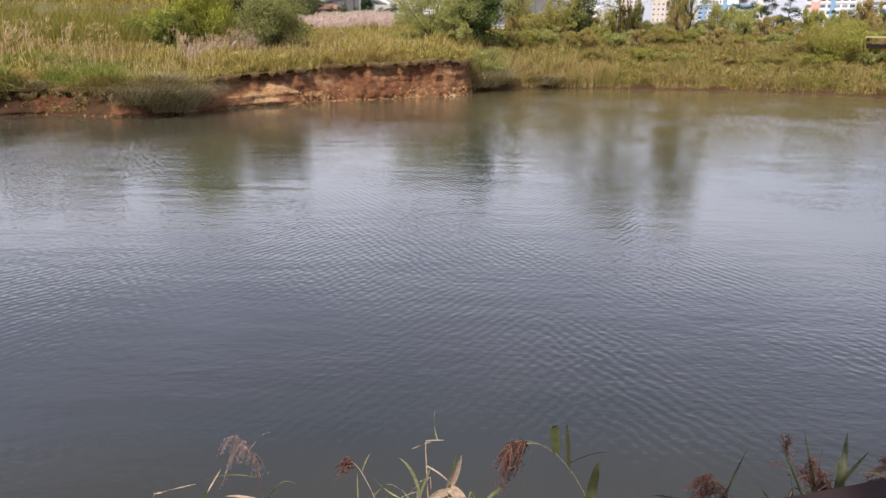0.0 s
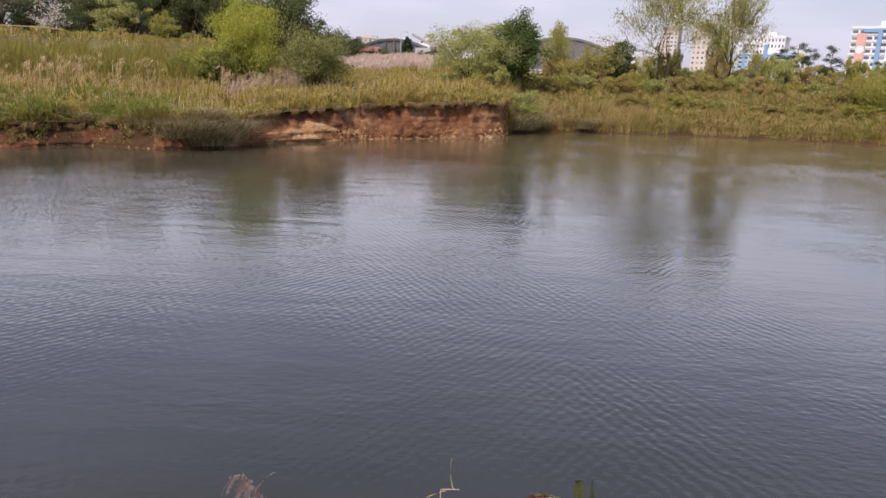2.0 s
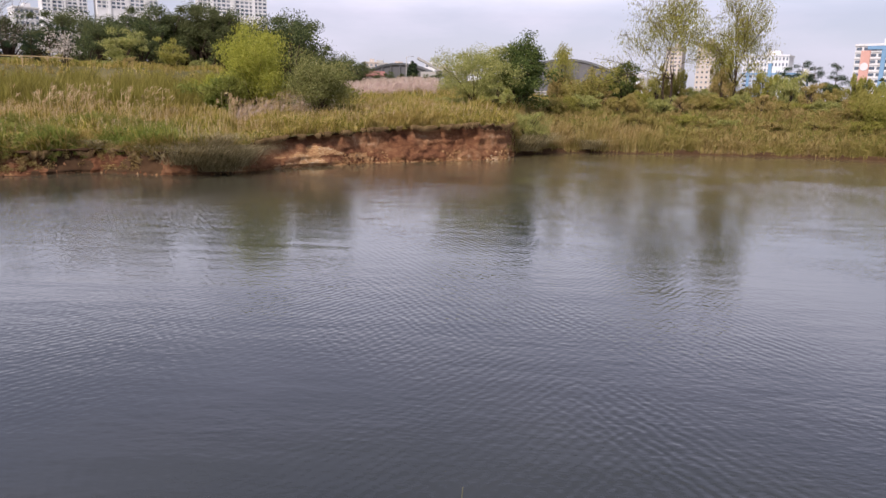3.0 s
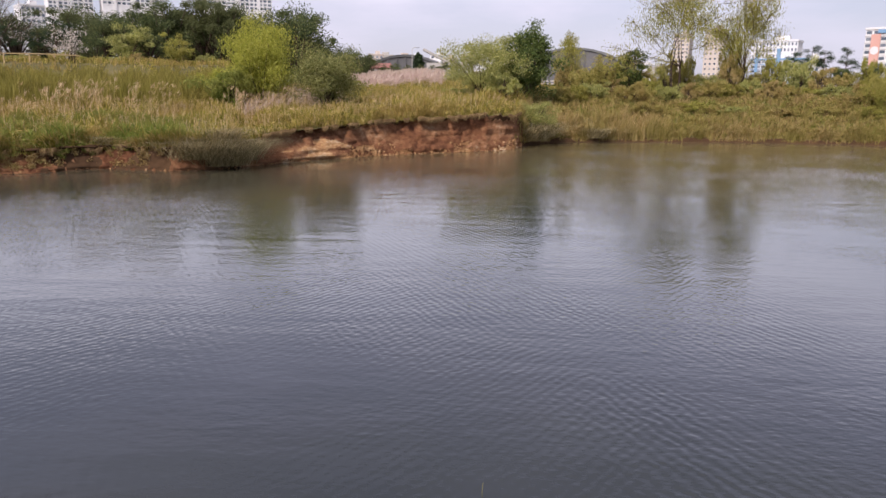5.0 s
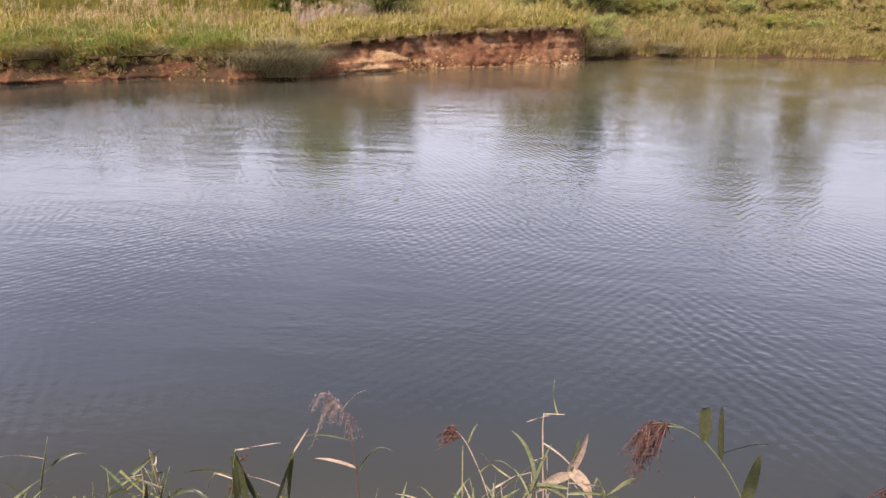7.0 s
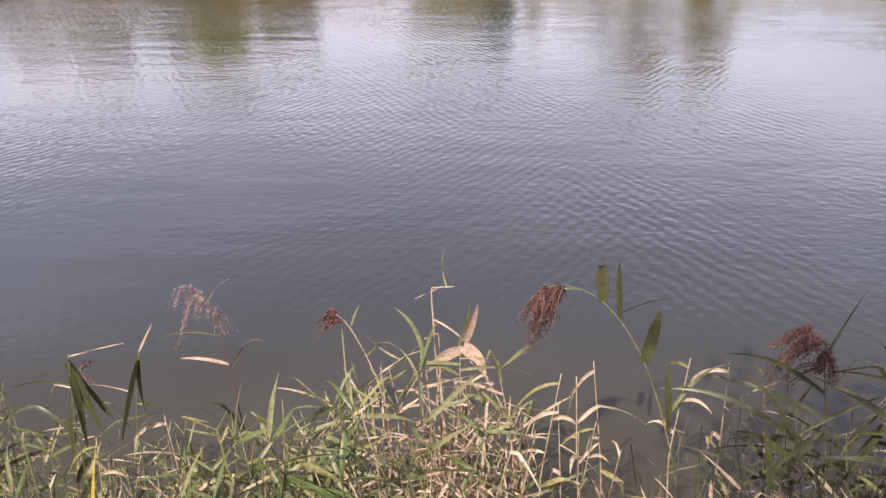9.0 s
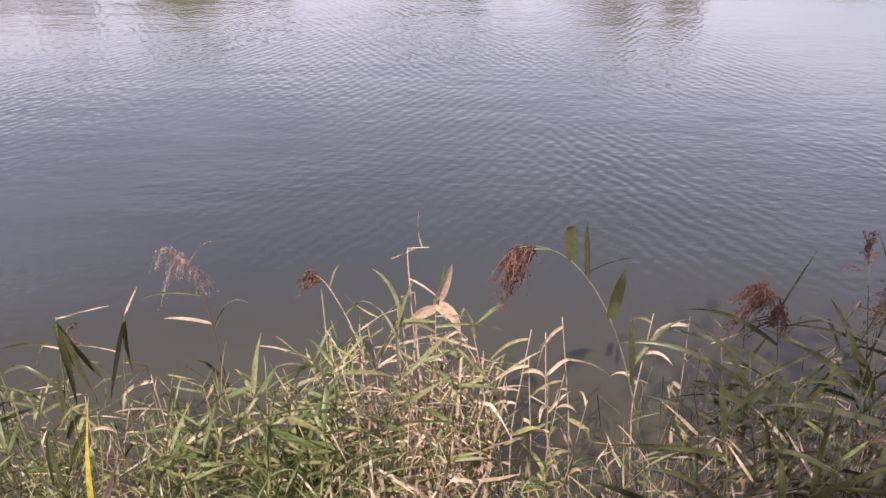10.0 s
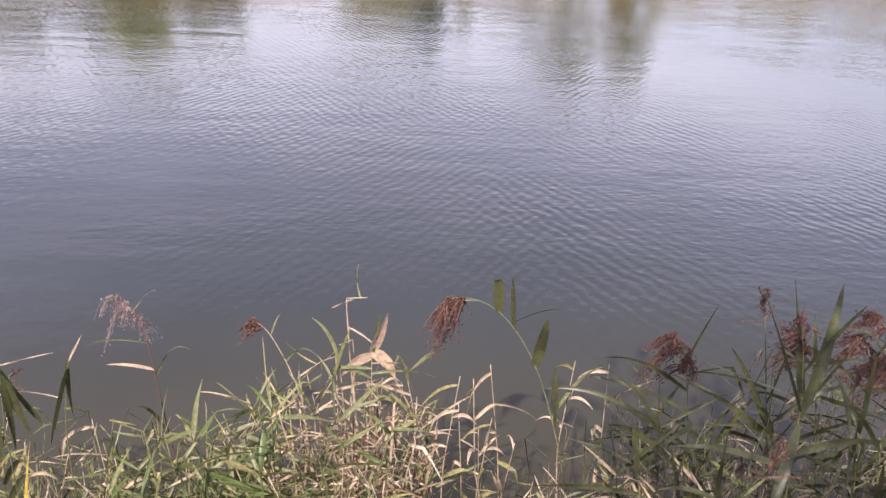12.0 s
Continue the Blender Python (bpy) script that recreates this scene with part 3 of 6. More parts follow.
grass_stuff("meadow_grass", M_GRASS, "long green and straw meadow grass on the bank", 90000, -50, 2.2, 0.9, 17, 0.5, 1.1, 0.024, 0.06, 0.9, 1.2)
grass_stuff("meadow_grass", M_GRASS, "tall meadow grass behind the clay bank", 40000, -25, 4, 8, 30, 0.6, 1.2, 0.025, 0.05, 0.45)
grass_stuff("bank_weeds", M_GREEN, "lush green weeds along the water's edge", 42000, -50, -24, 0.95, 8, 0.5, 1.15, 0.03, 0.07, 0.8, 1.0, (0.3, 3, -0.1))
grass_stuff("dry_grass", M_DRY, "dry overhanging grass along the bank edge", 16000, -50, 2.4, 1.0, 2.6, 0.3, 0.7, 0.015, 0.035, 1.0)
grass_stuff("bank_grass", M_DRY, "straw-coloured and green grass on the far bank", 85000, 1.8, 45, 0.2, 14, 0.35, 0.95, 0.03, 0.075, 0.95, 1.1)
grass_stuff("shore_reeds", M_DRY, "dense yellowish reeds at the water's edge", 19000, 3.5, 13.5, 0.05, 2.4, 0.6, 1.6, 0.03, 0.07, 0.4, 1.0, (0.9, 61, -0.25))
grass_stuff("shore_reeds", M_DRY, "short dry reeds standing in the far water's edge", 15000, 13, 45, 0.05, 0.9, 0.25, 0.75, 0.03, 0.07, 0.4, 1.0, (0.7, 29, -0.35))
grass_stuff("bank_weeds", M_GREEN, "green creeping weeds on the far bank", 26000, 10, 40, 1.0, 14, 0.3, 0.8, 0.04, 0.09, 0.8, 1.0, (0.4, 9, 0.2))
grass_stuff("dry_grass", M_DRY, "dry grass hanging over the far water's edge", 22000, 2.4, 45, 0.12, 1.2, 0.3, 0.8, 0.03, 0.07, 1.0, 1.0, (0.6, 19, -0.5), (0.0, -0.3))
grass_stuff("brown_grass", M_TURF2, "withered brown grass in patches of the far bank", 20000, 5, 45, 0.4, 13, 0.4, 1.0, 0.025, 0.06, 0.7, 1.0, (0.22, 28, 0.1))
grass_stuff("weed_tangle", M_SHRUB, "tangled brownish weeds on the far bank", 22000, 4, 45, 1.5, 13, 0.4, 1.1, 0.04, 0.10, 0.9, 1.0, (0.5, 14, 0.0))
grass_stuff("brown_grass", M_TURF2, "withered brown grass in patches of the meadow", 22000, -40, 2, 2.0, 17, 0.45, 0.95, 0.02, 0.05, 0.6, 1.0, (0.22, 18, 0.05))
grass_stuff("weed_tangle", M_SHRUB, "tangled olive weeds on the meadow edge", 12000, -50, -19, 1.0, 7, 0.4, 0.9, 0.03, 0.08, 0.9, 1.0, (0.5, 15, 0.1))
grass_stuff("dry_grass", M_DRY, "dead grass hanging over the eroded edge", 9000, -50, -19.5, 0.75, 1.5, 0.3, 0.7, 0.02, 0.04, 1.0, 1.0, (0.45, 17, -0.15), (0.0, -0.45))


def weed_stuff(name, mat, label, clumps, az0, az1, s0, s1, h, leaf, patch=None):
    """Bushy weeds: low uneven heaps of small leaves."""
    p, az, s = scatter(clumps, az0, az1, s0, s1)
    if patch:
        p = p[wob(p[:, 0], p[:, 1], patch[0], patch[1]) > patch[2]]
    n, k = len(p), 44
    size = rng.uniform(0.5, 1.2, n) * h
    u = rng.normal(size=(n, k, 3))
    u /= np.linalg.norm(u, axis=2)[:, :, None]
    u[:, :, 2] = np.abs(u[:, :, 2])
    c = p[:, None] + u * (size[:, None] * rng.uniform(0.35, 1.0, (n, k)))[:, :, None] * np.array([0.8, 0.8, 1.0])
    m = n * k
    return tagged(arrays_object(name, leaves(c.reshape(-1, 3), rng.uniform(0.6, 1.4, m) * leaf, rng.uniform(0.25, 0.5, m) * leaf), mat), label, "weeds", kind="stuff")


weed_stuff("leafy_weeds", M_GREEN, "bushy green weeds over the low bank", 1000, -50, -23, 0.95, 6, 0.75, 0.17, (0.3, 3, -0.15))
weed_stuff("leafy_weeds", M_SHRUB, "olive weeds over the low bank", 420, -50, -19.3, 0.9, 8, 0.5, 0.15, (0.5, 22, -0.1))
weed_stuff("withered_weeds", M_DRY, "withered brown weeds over the clay edge", 420, -50, -18.6, 0.3, 1.8, 0.3, 0.12, (0.5, 25, -0.1))
weed_stuff("meadow_weeds", M_SHRUB, "olive weeds scattered over the meadow", 260, -40, 1, 2.0, 14, 0.5, 0.14, (0.4, 26, 0.0))
weed_stuff("meadow_weeds", M_TURF2, "brown seed-headed weeds scattered over the meadow", 330, -40, 1, 2.0, 14, 0.55, 0.12, (0.35, 27, 0.0))
weed_stuff("meadow_weeds", M_GREEN, "fresh green weeds scattered over the meadow", 150, -40, 1, 2.5, 10, 0.45, 0.15, (0.4, 33, 0.15))
weed_stuff("withered_weeds", M_DRY, "brownish weeds along the turf of the clay bank", 240, -19, 2, 0.9, 3.2, 0.35, 0.14)
weed_stuff("leafy_weeds", M_GREEN, "green creepers over the far bank", 600, 9, 45, 1.0, 12, 0.55, 0.20, (0.35, 23, 0.0))
weed_stuff("leafy_weeds", M_SHRUB, "olive and brown weeds over the far bank", 900, 2.5, 45, 0.3, 14, 0.55, 0.18, (0.35, 24, -0.3))
weed_stuff("bramble", M_SHRUB, "tangled brown and olive brambles on the far bank", 900, 3, 45, 5, 15, 0.85, 0.2, (0.3, 31, -0.1))
weed_stuff("bramble", M_DRY, "tangled dry brambles on the far bank", 500, 3, 45, 4, 15, 0.75, 0.2, (0.3, 32, 0.05))
weed_stuff("withered_weeds", M_DRY, "dry weeds along the far water's edge", 520, 3, 45, 0.35, 2.0, 0.4, 0.15)
weed_stuff("bramble", M_GREEN, "green bramble heaps on the far bank", 420, 4, 45, 4, 14, 0.8, 0.17, (0.28, 61, 0.1))
weed_stuff("bramble", M_TURF2, "rusty withered weeds on the far bank", 520, 4, 45, 2.5, 14, 0.7, 0.17, (0.3, 62, 0.05))
weed_stuff("bramble", M_DARKLEAF, "dark green leafy weeds on the far bank", 240, 4, 45, 5, 14, 0.7, 0.15, (0.3, 63, 0.2))
M_TURF = leaf_material("dead_turf", [(0.0, (0.09, 0.055, 0.028)), (0.5, (0.20, 0.13, 0.06)), (1.0, (0.36, 0.26, 0.12))], 0.8, 0.2, 0.3, (0.14, 0.09, 0.04))


def turf_stuff(n, az0, az1, l0, l1, bare, label):
    """Dead grass and roots that spill over the lip of the bank and hang down."""
    az = rng.uniform(az0, az1, n)
    thick = fbm(az * 1.3, 11.5, 0.5, 3)
    az, thick = az[thick > bare], thick[thick > bare]
    k = len(az)
    r, top = shore(az) + rng.uniform(0.75, 1.15, k) - 0.12, bank_top(az)
    out = rng.uniform(0.05, 0.30, k) + 0.12 * np.clip(thick, 0, 1)
    drop = rng.uniform(l0, l1, k) * (0.7 + np.clip(thick - bare, 0, 1.2))
    rows = []
    for o, dz in ((0, 0.0), (0.5, 0.06), (0.9, -0.25), (1.0, -1.0)):
        q, b = r - out * o, az + rng.normal(size=k) * 0.08
        rows.append(np.stack([q * np.sin(np.radians(b)), q * np.cos(np.radians(b)), top + (dz if dz > 0 else dz * drop)], 1))
    w = rng.uniform(0.015, 0.04, k)[:, None] * np.array([1, 1, 0.8, 0.3])
    return tagged(arrays_object("hanging_turf", ribbons(np.stack(rows, 1), w, np.tile([1.0, 0.1, 0], (k, 1))), M_TURF), label, "turf", kind="stuff")


turf_stuff(6000, -19.5, 2.2, 0.05, 0.34, 0.0, "ragged brown turf hanging over the clay face")
turf_stuff(8000, -50, -19.5, 0.08, 0.42, 0.1, "dead grass and roots hanging over the low bank")
weed_stuff("waterside_weeds", M_TURF2, "brown withered weeds on the low bank face", 800, -50, -19, 0.25, 1.0, 0.30, 0.11, (0.45, 43, -0.15))
weed_stuff("waterside_weeds", M_GREEN, "green weeds sprouting on the low bank face", 300, -50, -22, 0.5, 1.1, 0.32, 0.12, (0.45, 44, 0.1))
weed_stuff("turf_edge", M_SHRUB, "tangled weeds along the lip of the clay bank", 200, -19.5, 2.2, 1.0, 1.6, 0.26, 0.10, (0.9, 41, 0.0))
weed_stuff("turf_edge", M_DRY, "dead leaves along the lip of the clay bank", 200, -19.5, 2.2, 0.95, 1.5, 0.22, 0.10, (0.9, 42, 0.0))


weed_stuff("edge_weeds", M_GREEN, "green weeds drooping over the low bank", 620, -50, -20, 0.85, 1.6, 0.5, 0.13, (0.35, 51, -0.1))
weed_stuff("edge_weeds", M_DRY, "straw-coloured weeds drooping over the low bank", 520, -50, -19, 0.8, 1.6, 0.4, 0.13, (0.35, 52, -0.15))
grass_stuff("trailing_grass", M_GRASS, "long grass trailing down the low bank", 9000, -50, -19, 0.6, 1.4, 0.35, 0.8, 0.02, 0.05, 1.2, 1.0, (0.5, 55, -0.2), (0.0, -0.75))
weed_stuff("edge_weeds", M_DRY, "pale dry weeds on top of the clay bank", 260, -19, 2.4, 1.0, 2.4, 0.4, 0.16, (0.5, 53, -0.1))
weed_stuff("meadow_weeds", M_GRASS, "uneven tufts of meadow weeds", 900, -48, 2, 1.8, 12, 0.75, 0.26, (0.5, 54, 0.0))


def rubble_stuff(n, az0, az1, s0, s1, mat, big, label):
    """Lumps of clay and stones fallen to the foot of the bank."""
    p, az, s = scatter(n, az0, az1, s0, s1)
    size = rng.uniform(0.03, 1.0, n) ** 2 * big + 0.02
    base = np.array([[1, 0, 0], [-1, 0, 0], [0, 1, 0], [0, -1, 0], [0, 0, 1], [0, 0, -1.0]])
    v = p[:, None] + base[None] * (size[:, None] * rng.uniform(0.6, 1.3, (n, 6)))[:, :, None] + rng.normal(size=(n, 6, 3)) * 0.015
    t = np.array([[0, 2, 4], [2, 1, 4], [1, 3, 4], [3, 0, 4], [2, 0, 5], [1, 2, 5], [3, 1, 5], [0, 3, 5]])
    return tagged(arrays_object("clay_rubble", (v.reshape(-1, 3), (t[None] + (np.arange(n) * 6)[:, None, None]).reshape(-1, 3)), mat), label, "rubble", kind="stuff")


rubble_stuff(1300, -20, 2.2, -0.05, 0.5, M_SAND, 0.13, "fallen clay lumps and pale stones at the foot of the bank")
rubble_stuff(420, -20, 2.2, 0.0, 0.42, M_RED, 0.14, "brown clay clods stuck to the bank face")
rubble_stuff(500, -19, -9, 0.0, 0.45, M_SAND, 0.12, "pale sandy debris under the hollow of the bank")
rubble_stuff(300, -45, -20, 0.0, 0.5, M_RED, 0.12, "clay clods along the low bank")
rubble_stuff(110, -45, -20, -0.05, 0.5, M_SAND, 0.13, "scattered clay lumps along the low bank")
grass_stuff("reed_bed", M_REEDBED, "tall yellow-green reed bed", 52000, -52, -19.5, 15, 30, 1.2, 2.2, 0.022, 0.045, 0.4)


# ================= plumes and pink grass =================
def plume_stuff(name, mat, label, n, az0, az1, s0, s1, h0, h1, size, patch=None):
    p, az, s = scatter(n, az0, az1, s0, s1)
    if patch:
        p = p[wob(p[:, 0], p[:, 1], patch[0], patch[1]) > patch[2]]
    n, k = len(p), 7
    h = rng.uniform(h0, h1, n)
    ph = rng.uniform(0, 2 * np.pi, n)
    lean = np.stack([0.5 + 0.3 * np.cos(ph), 0.3 * np.sin(ph), np.zeros(n)], 1) * size
    top = p + np.array([0, 0, 1.0]) * h[:, None]
    c = np.repeat(top, k, 0) + np.repeat(lean, k, 0) * rng.uniform(0, 1, n * k)[:, None] + rng.normal(size=(n * k, 3)) * size * 0.13
    axis = np.repeat(lean, k, 0) / size + np.array([0, 0, 0.9])
    g1 = leaves(c, rng.uniform(0.5, 1.0, n * k) * size, rng.uniform(0.05, 0.10, n * k) * size, axis)
    st = np.stack([p, (p + top) / 2 + rng.normal(size=(n, 3)) * 0.04, top], 1)
    g2 = ribbons(st, np.full((n, 3), 0.015), np.tile([1.0, 0, 0], (n, 1)))
    return tagged(arrays_object(name, join([g1, g2]), mat), label, "grass", kind="stuff")


plume_stuff("silver_grass", M_PLUME, "silver grass with pale feathery plumes", 420, -50, -19, 11, 17, 1.0, 1.9, 0.55, (0.35, 3, -0.1))
plume_stuff("meadow_plumes", M_PLUME, "low pinkish seed heads over the meadow", 500, -36, -4, 9, 16, 0.6, 1.0, 0.22)
plume_stuff("silver_grass", M_PLUME, "dry pinkish plume grass beside the shrubs", 160, -20, -14.5, 10, 16, 1.0, 2.0, 0.45)
plume_stuff("pink_grass", M_PINK, "field of pink feathery grass on a slope", 2600, -12.5, -4.0, 42, 85, 0.8, 1.6, 0.8)
plume_stuff("pink_grass", M_PINK, "pinkish feathery grass about the willow bush", 520, -19.5, -12.0, 11, 20, 0.7, 1.5, 0.5)
plume_stuff("meadow_plumes", M_PLUME, "pale seed heads scattered over the meadow", 900, -44, 2, 2.0, 12, 0.7, 1.15, 0.14)
grass_stuff("field_grass", M_GRASS, "coarse grass of the far field", 60000, -50, 45, 24, 70, 0.4, 1.0, 0.04, 0.07, 0.9)


# ================= trees and shrubs =================
def rot_about(v, axis, ang):
    return Matrix.Rotation(ang, 3, axis) @ v


def grow(p, d, length, rad, depth, kids, spread, up, paths, tips, r):
    """One limb and, from it, its branches; fills paths (points, radii) and tips."""
    pts, rads, q = [np.array(p)], [rad], Vector(p)
    d = Vector(d).normalized()
    for k in range(4):
        d = (d + Vector((r.normal() * 0.10, r.normal() * 0.10, r.normal() * 0.06 + up * 0.10))).normalized()
        q = q + d * (length / 4)
        pts.append(np.array(q))
        rads.append(rad * (1 - 0.16 * (k + 1)))
    paths.append((np.array(pts), np.array(rads)))
    if depth == 0:
        tips.append(np.array(pts))
        return
    for c in range(kids[0]):
        k = 4 if c == 0 else int(r.integers(2, 5))
        ang = spread * r.uniform(0.5, 1.2) * (0.4 if c == 0 else 1)
        e = rot_about(d, d.orthogonal().normalized(), ang)
        e = rot_about(e, d, r.uniform(0, 2 * math.pi))
        grow(pts[k], e, length * r.uniform(0.58, 0.82), rads[k] * 0.72, depth - 1, kids[1:] or kids, spread, up, paths, tips, r)


def limb_tree(name, seed, stems, length, rad, kids, spread, up, leaf_mat, per_tip, leaf_len, leaf_w, droop, label, haze=0.32, group="", depth=3):
    """A tree with an open crown: stems are the ways in which its trunks start."""
    global rng
    keep, rng = rng, np.random.default_rng(seed)
    thing = new(name)
    paths, tips = [], []
    for st in stems:
        grow((st[3] if len(st) > 3 else 0, 0, -0.2), st[:3], length * rng.uniform(0.9, 1.1), rad, depth, kids, spread, up, paths, tips, rng)
    arrays_object("trunk", branched([tube(p, np.maximum(q, 0.012), 5 if q[0] < 0.08 else 7) for p, q in paths]), M_BARK, thing, "grey-brown bark", True)
    c = []
    for t in tips:
        f = rng.uniform(0, 1, per_tip)
        pos = np.stack([np.interp(f * 4, np.arange(5), t[:, k]) for k in range(3)], 1)
        pos = pos + rng.normal(size=pos.shape) * haze
        pos[:, 2] -= rng.uniform(0, 1, per_tip) ** 1.5 * droop
        c.append(pos)
    c = np.concatenate(c)
    n = len(c)
    axis = np.tile([0, 0, -0.8], (n, 1)) if droop > 0.3 else None
    arrays_object("crown", leaves(c, rng.uniform(0.7, 1.3, n) * leaf_len, rng.uniform(0.7, 1.3, n) * leaf_w, axis), leaf_mat, thing)
    rng = keep
    return tagged(thing, label, "tree", group)


def leafy(name, seed, w, h, clumps, per, leaf_len, leaf_w, mat, label, category="shrub", group="", droop=0.0, low=0.12, ragged=0.25, trunk=0.08, pointed=0.0, lump=(0.10, 0.22)):
    """A shrub or full tree: stems, and a crown of many leaves in uneven clumps with gaps between."""
    global rng
    keep, rng = rng, np.random.default_rng(seed)
    thing = new(name)
    u = rng.normal(size=(clumps, 3))
    u /= np.linalg.norm(u, axis=1)[:, None]
    rad = rng.uniform(0.35, 1.0, clumps) ** 0.6 * (1 + rng.normal(size=clumps) * ragged * 0.4)
    f = 0.5 + 0.5 * u[:, 2] * rad
    wide = 1 - pointed * np.clip(f, 0, 1)
    cc = np.stack([u[:, 0] * rad * w / 2 * wide, u[:, 1] * rad * w / 2 * wide, h * (low + (1 - low) * np.clip(f, 0, 1.1))], 1)
    size = rng.uniform(*lump, clumps) * min(w, h) * (1 - 0.5 * pointed * np.clip(f, 0, 1))
    stems = []
    for k in range(0, clumps, max(1, clumps // 16)):
        mid = cc[k] * np.array([0.45, 0.45, 0.55])
        stems.append(tube(np.array([[0, 0, -0.2], mid * 0.5 + rng.normal(size=3) * 0.05, mid, cc[k]]), np.array([1, 0.7, 0.5, 0.15]) * trunk, 5))
    arrays_object("trunk", branched(stems), M_BARK, thing, "brown branching stems", True)
    v = rng.normal(size=(clumps, per, 3))
    v /= np.linalg.norm(v, axis=2)[:, :, None]
    pos = cc[:, None] + v * (size[:, None] * rng.uniform(0.3, 1.15, (clumps, per)))[:, :, None] * np.array([1.15, 1.15, 0.8])
    pos = pos.reshape(-1, 3)
    if droop:
        pos[:, 2] -= rng.uniform(0, 1, len(pos)) ** 2 * droop
    pos[:, 2] = np.maximum(pos[:, 2], 0.05)
    n = len(pos)
    axis = np.tile([0, 0, -0.7], (n, 1)) if droop else None
    arrays_object("crown", leaves(pos, rng.uniform(0.7, 1.35, n) * leaf_len, rng.uniform(0.7, 1.3, n) * leaf_w, axis), mat, thing)
    rng = keep
    return tagged(thing, label, category, group)


def pine(seed, h, label, group):
    """A slender pine with tiered flat clouds of needles on a bare trunk."""
    global rng
    keep, rng = rng, np.random.default_rng(seed)
    thing = new("pine_tree")
    bend = rng.normal(size=2) * 0.25
    zs = np.linspace(-0.2, h, 7)
    tp = np.stack([bend[0] * np.sin(zs / h * 2.5), bend[1] * np.sin(zs / h * 2), zs], 1)
    geo = [tube(tp, np.linspace(0.16, 0.03, 7) * h / 8, 7)]
    pos = []
    for k in range(15):
        f = rng.uniform(0.42, 1.0)
        b = np.array([np.interp(f * h, zs, tp[:, i]) for i in range(3)])
        a, reach = rng.uniform(0, 2 * np.pi), h * 0.26 * (1.25 - f) * rng.uniform(0.7, 1.4) + 0.2
        e = b + np.array([np.cos(a) * reach, np.sin(a) * reach, reach * 0.25])
        geo.append(tube(np.array([b, (b + e) / 2 + [0, 0, 0.05], e]), np.array([0.05, 0.035, 0.015]) * h / 8, 5))
        m = 230
        pos.append(e + rng.normal(size=(m, 3)) * np.array([0.40, 0.40, 0.24]) * h / 9)
    arrays_object("trunk", branched(geo), M_BARK, thing, "reddish-brown pine trunk", True)
    pos = np.concatenate(pos)
    n = len(pos)
    arrays_object("crown", leaves(pos, rng.uniform(0.14, 0.26, n) * h / 8, rng.uniform(0.05, 0.09, n) * h / 8), M_PINE, thing)
    rng = keep
    return tagged(thing, label, "tree", group)


def stand(ob, az, dist, turn=0.0, scale=1.0, sink=0.0, z=None):
    x, y = polar(az, dist)
    g = float(ground_z(x, y)[0]) if z is None else z
    return pose(x, y, g - sink, 0, 0, turn) @ Matrix.Scale(scale, 4)


def put(ob, *a, **k):
    ob.matrix_basis = stand(ob, *a, **k)
    return ob


put(leafy("willow_bush", 11, 4.8, 7.5, 110, 280, 0.20, 0.045, M_WILLOW, "bright yellow-green willow bush on the meadow", droop=1.1, trunk=0.09, ragged=0.5), -18.1, 58)
put(leafy("willow_bush", 12, 3.0, 2.6, 30, 110, 0.26, 0.05, M_WILLOW, "small yellow-green willow beside the reed bed", droop=0.4), -21.6, 61)
put(leafy("shrub", 13, 4.6, 4.8, 110, 230, 0.15, 0.06, M_SAGE, "grey-green leafy shrub above the clay bank", ragged=0.6, low=0.04), -13.0, 56)
put(leafy("broadleaf_shrub", 114, 6.2, 6.0, 90, 190, 0.20, 0.11, M_DARKLEAF, "dense dark green broadleaf shrub with pointed top", ragged=0.5, pointed=0.55), 2.6, 66.5)
put(leafy("shrub", 15, 6.6, 5.0, 120, 240, 0.17, 0.05, M_GREYSHRUB, "pale grey-green shrub leaning on the dark one", ragged=0.5), -0.9, 64.5)
put(leafy("shrub", 16, 3.4, 2.2, 34, 110, 0.18, 0.06, M_GREYSHRUB, "low grey-green shrub at the bank corner", ragged=0.5), 0.6, 62)
put(leafy("thin_willow", 17, 4.0, 6.6, 46, 120, 0.34, 0.045, M_OLIVE, "slender hazy yellow willow", droop=1.3, ragged=0.5, pointed=0.4), 5.8, 80)
put(leafy("shrub", 18, 3.2, 3.8, 40, 100, 0.2, 0.09, M_SHRUB, "olive shrub behind the bank grass", ragged=0.6), 8.4, 76)
put(leafy("shrub", 19, 3.2, 4.9, 40, 110, 0.2, 0.10, M_DARKLEAF, "green leafy shrub beside the bare tree", ragged=0.6), 10.6, 77)
put(leafy("willow_bush", 20, 6.0, 4.0, 70, 140, 0.28, 0.05, M_OLIVE, "rounded yellow-green willow shrub", droop=0.4), 28.4, 76.5)
put(leafy("shrub", 22, 5.0, 4.4, 40, 140, 0.26, 0.10, M_GREYSHRUB, "light green shrub before the dark wood", ragged=0.6), -27.2, 97)
put(leafy("shrub", 23, 3.0, 3.4, 34, 120, 0.26, 0.06, M_OLIVE, "small yellow-green bush at the foot of the wood", ragged=0.6), -23.9, 90)
put(leafy("shrub", 24, 3.6, 4.0, 34, 26, 0.22, 0.07, M_BLOSSOM, "half-bare shrub with pale dry blossom", ragged=0.9, trunk=0.05), -30.9, 82)
put(leafy("leafy_thicket", 25, 3.4, 2.8, 50, 150, 0.22, 0.07, M_GREEN, "fresh green thicket beside the willow bush", ragged=0.6), -20.4, 56)
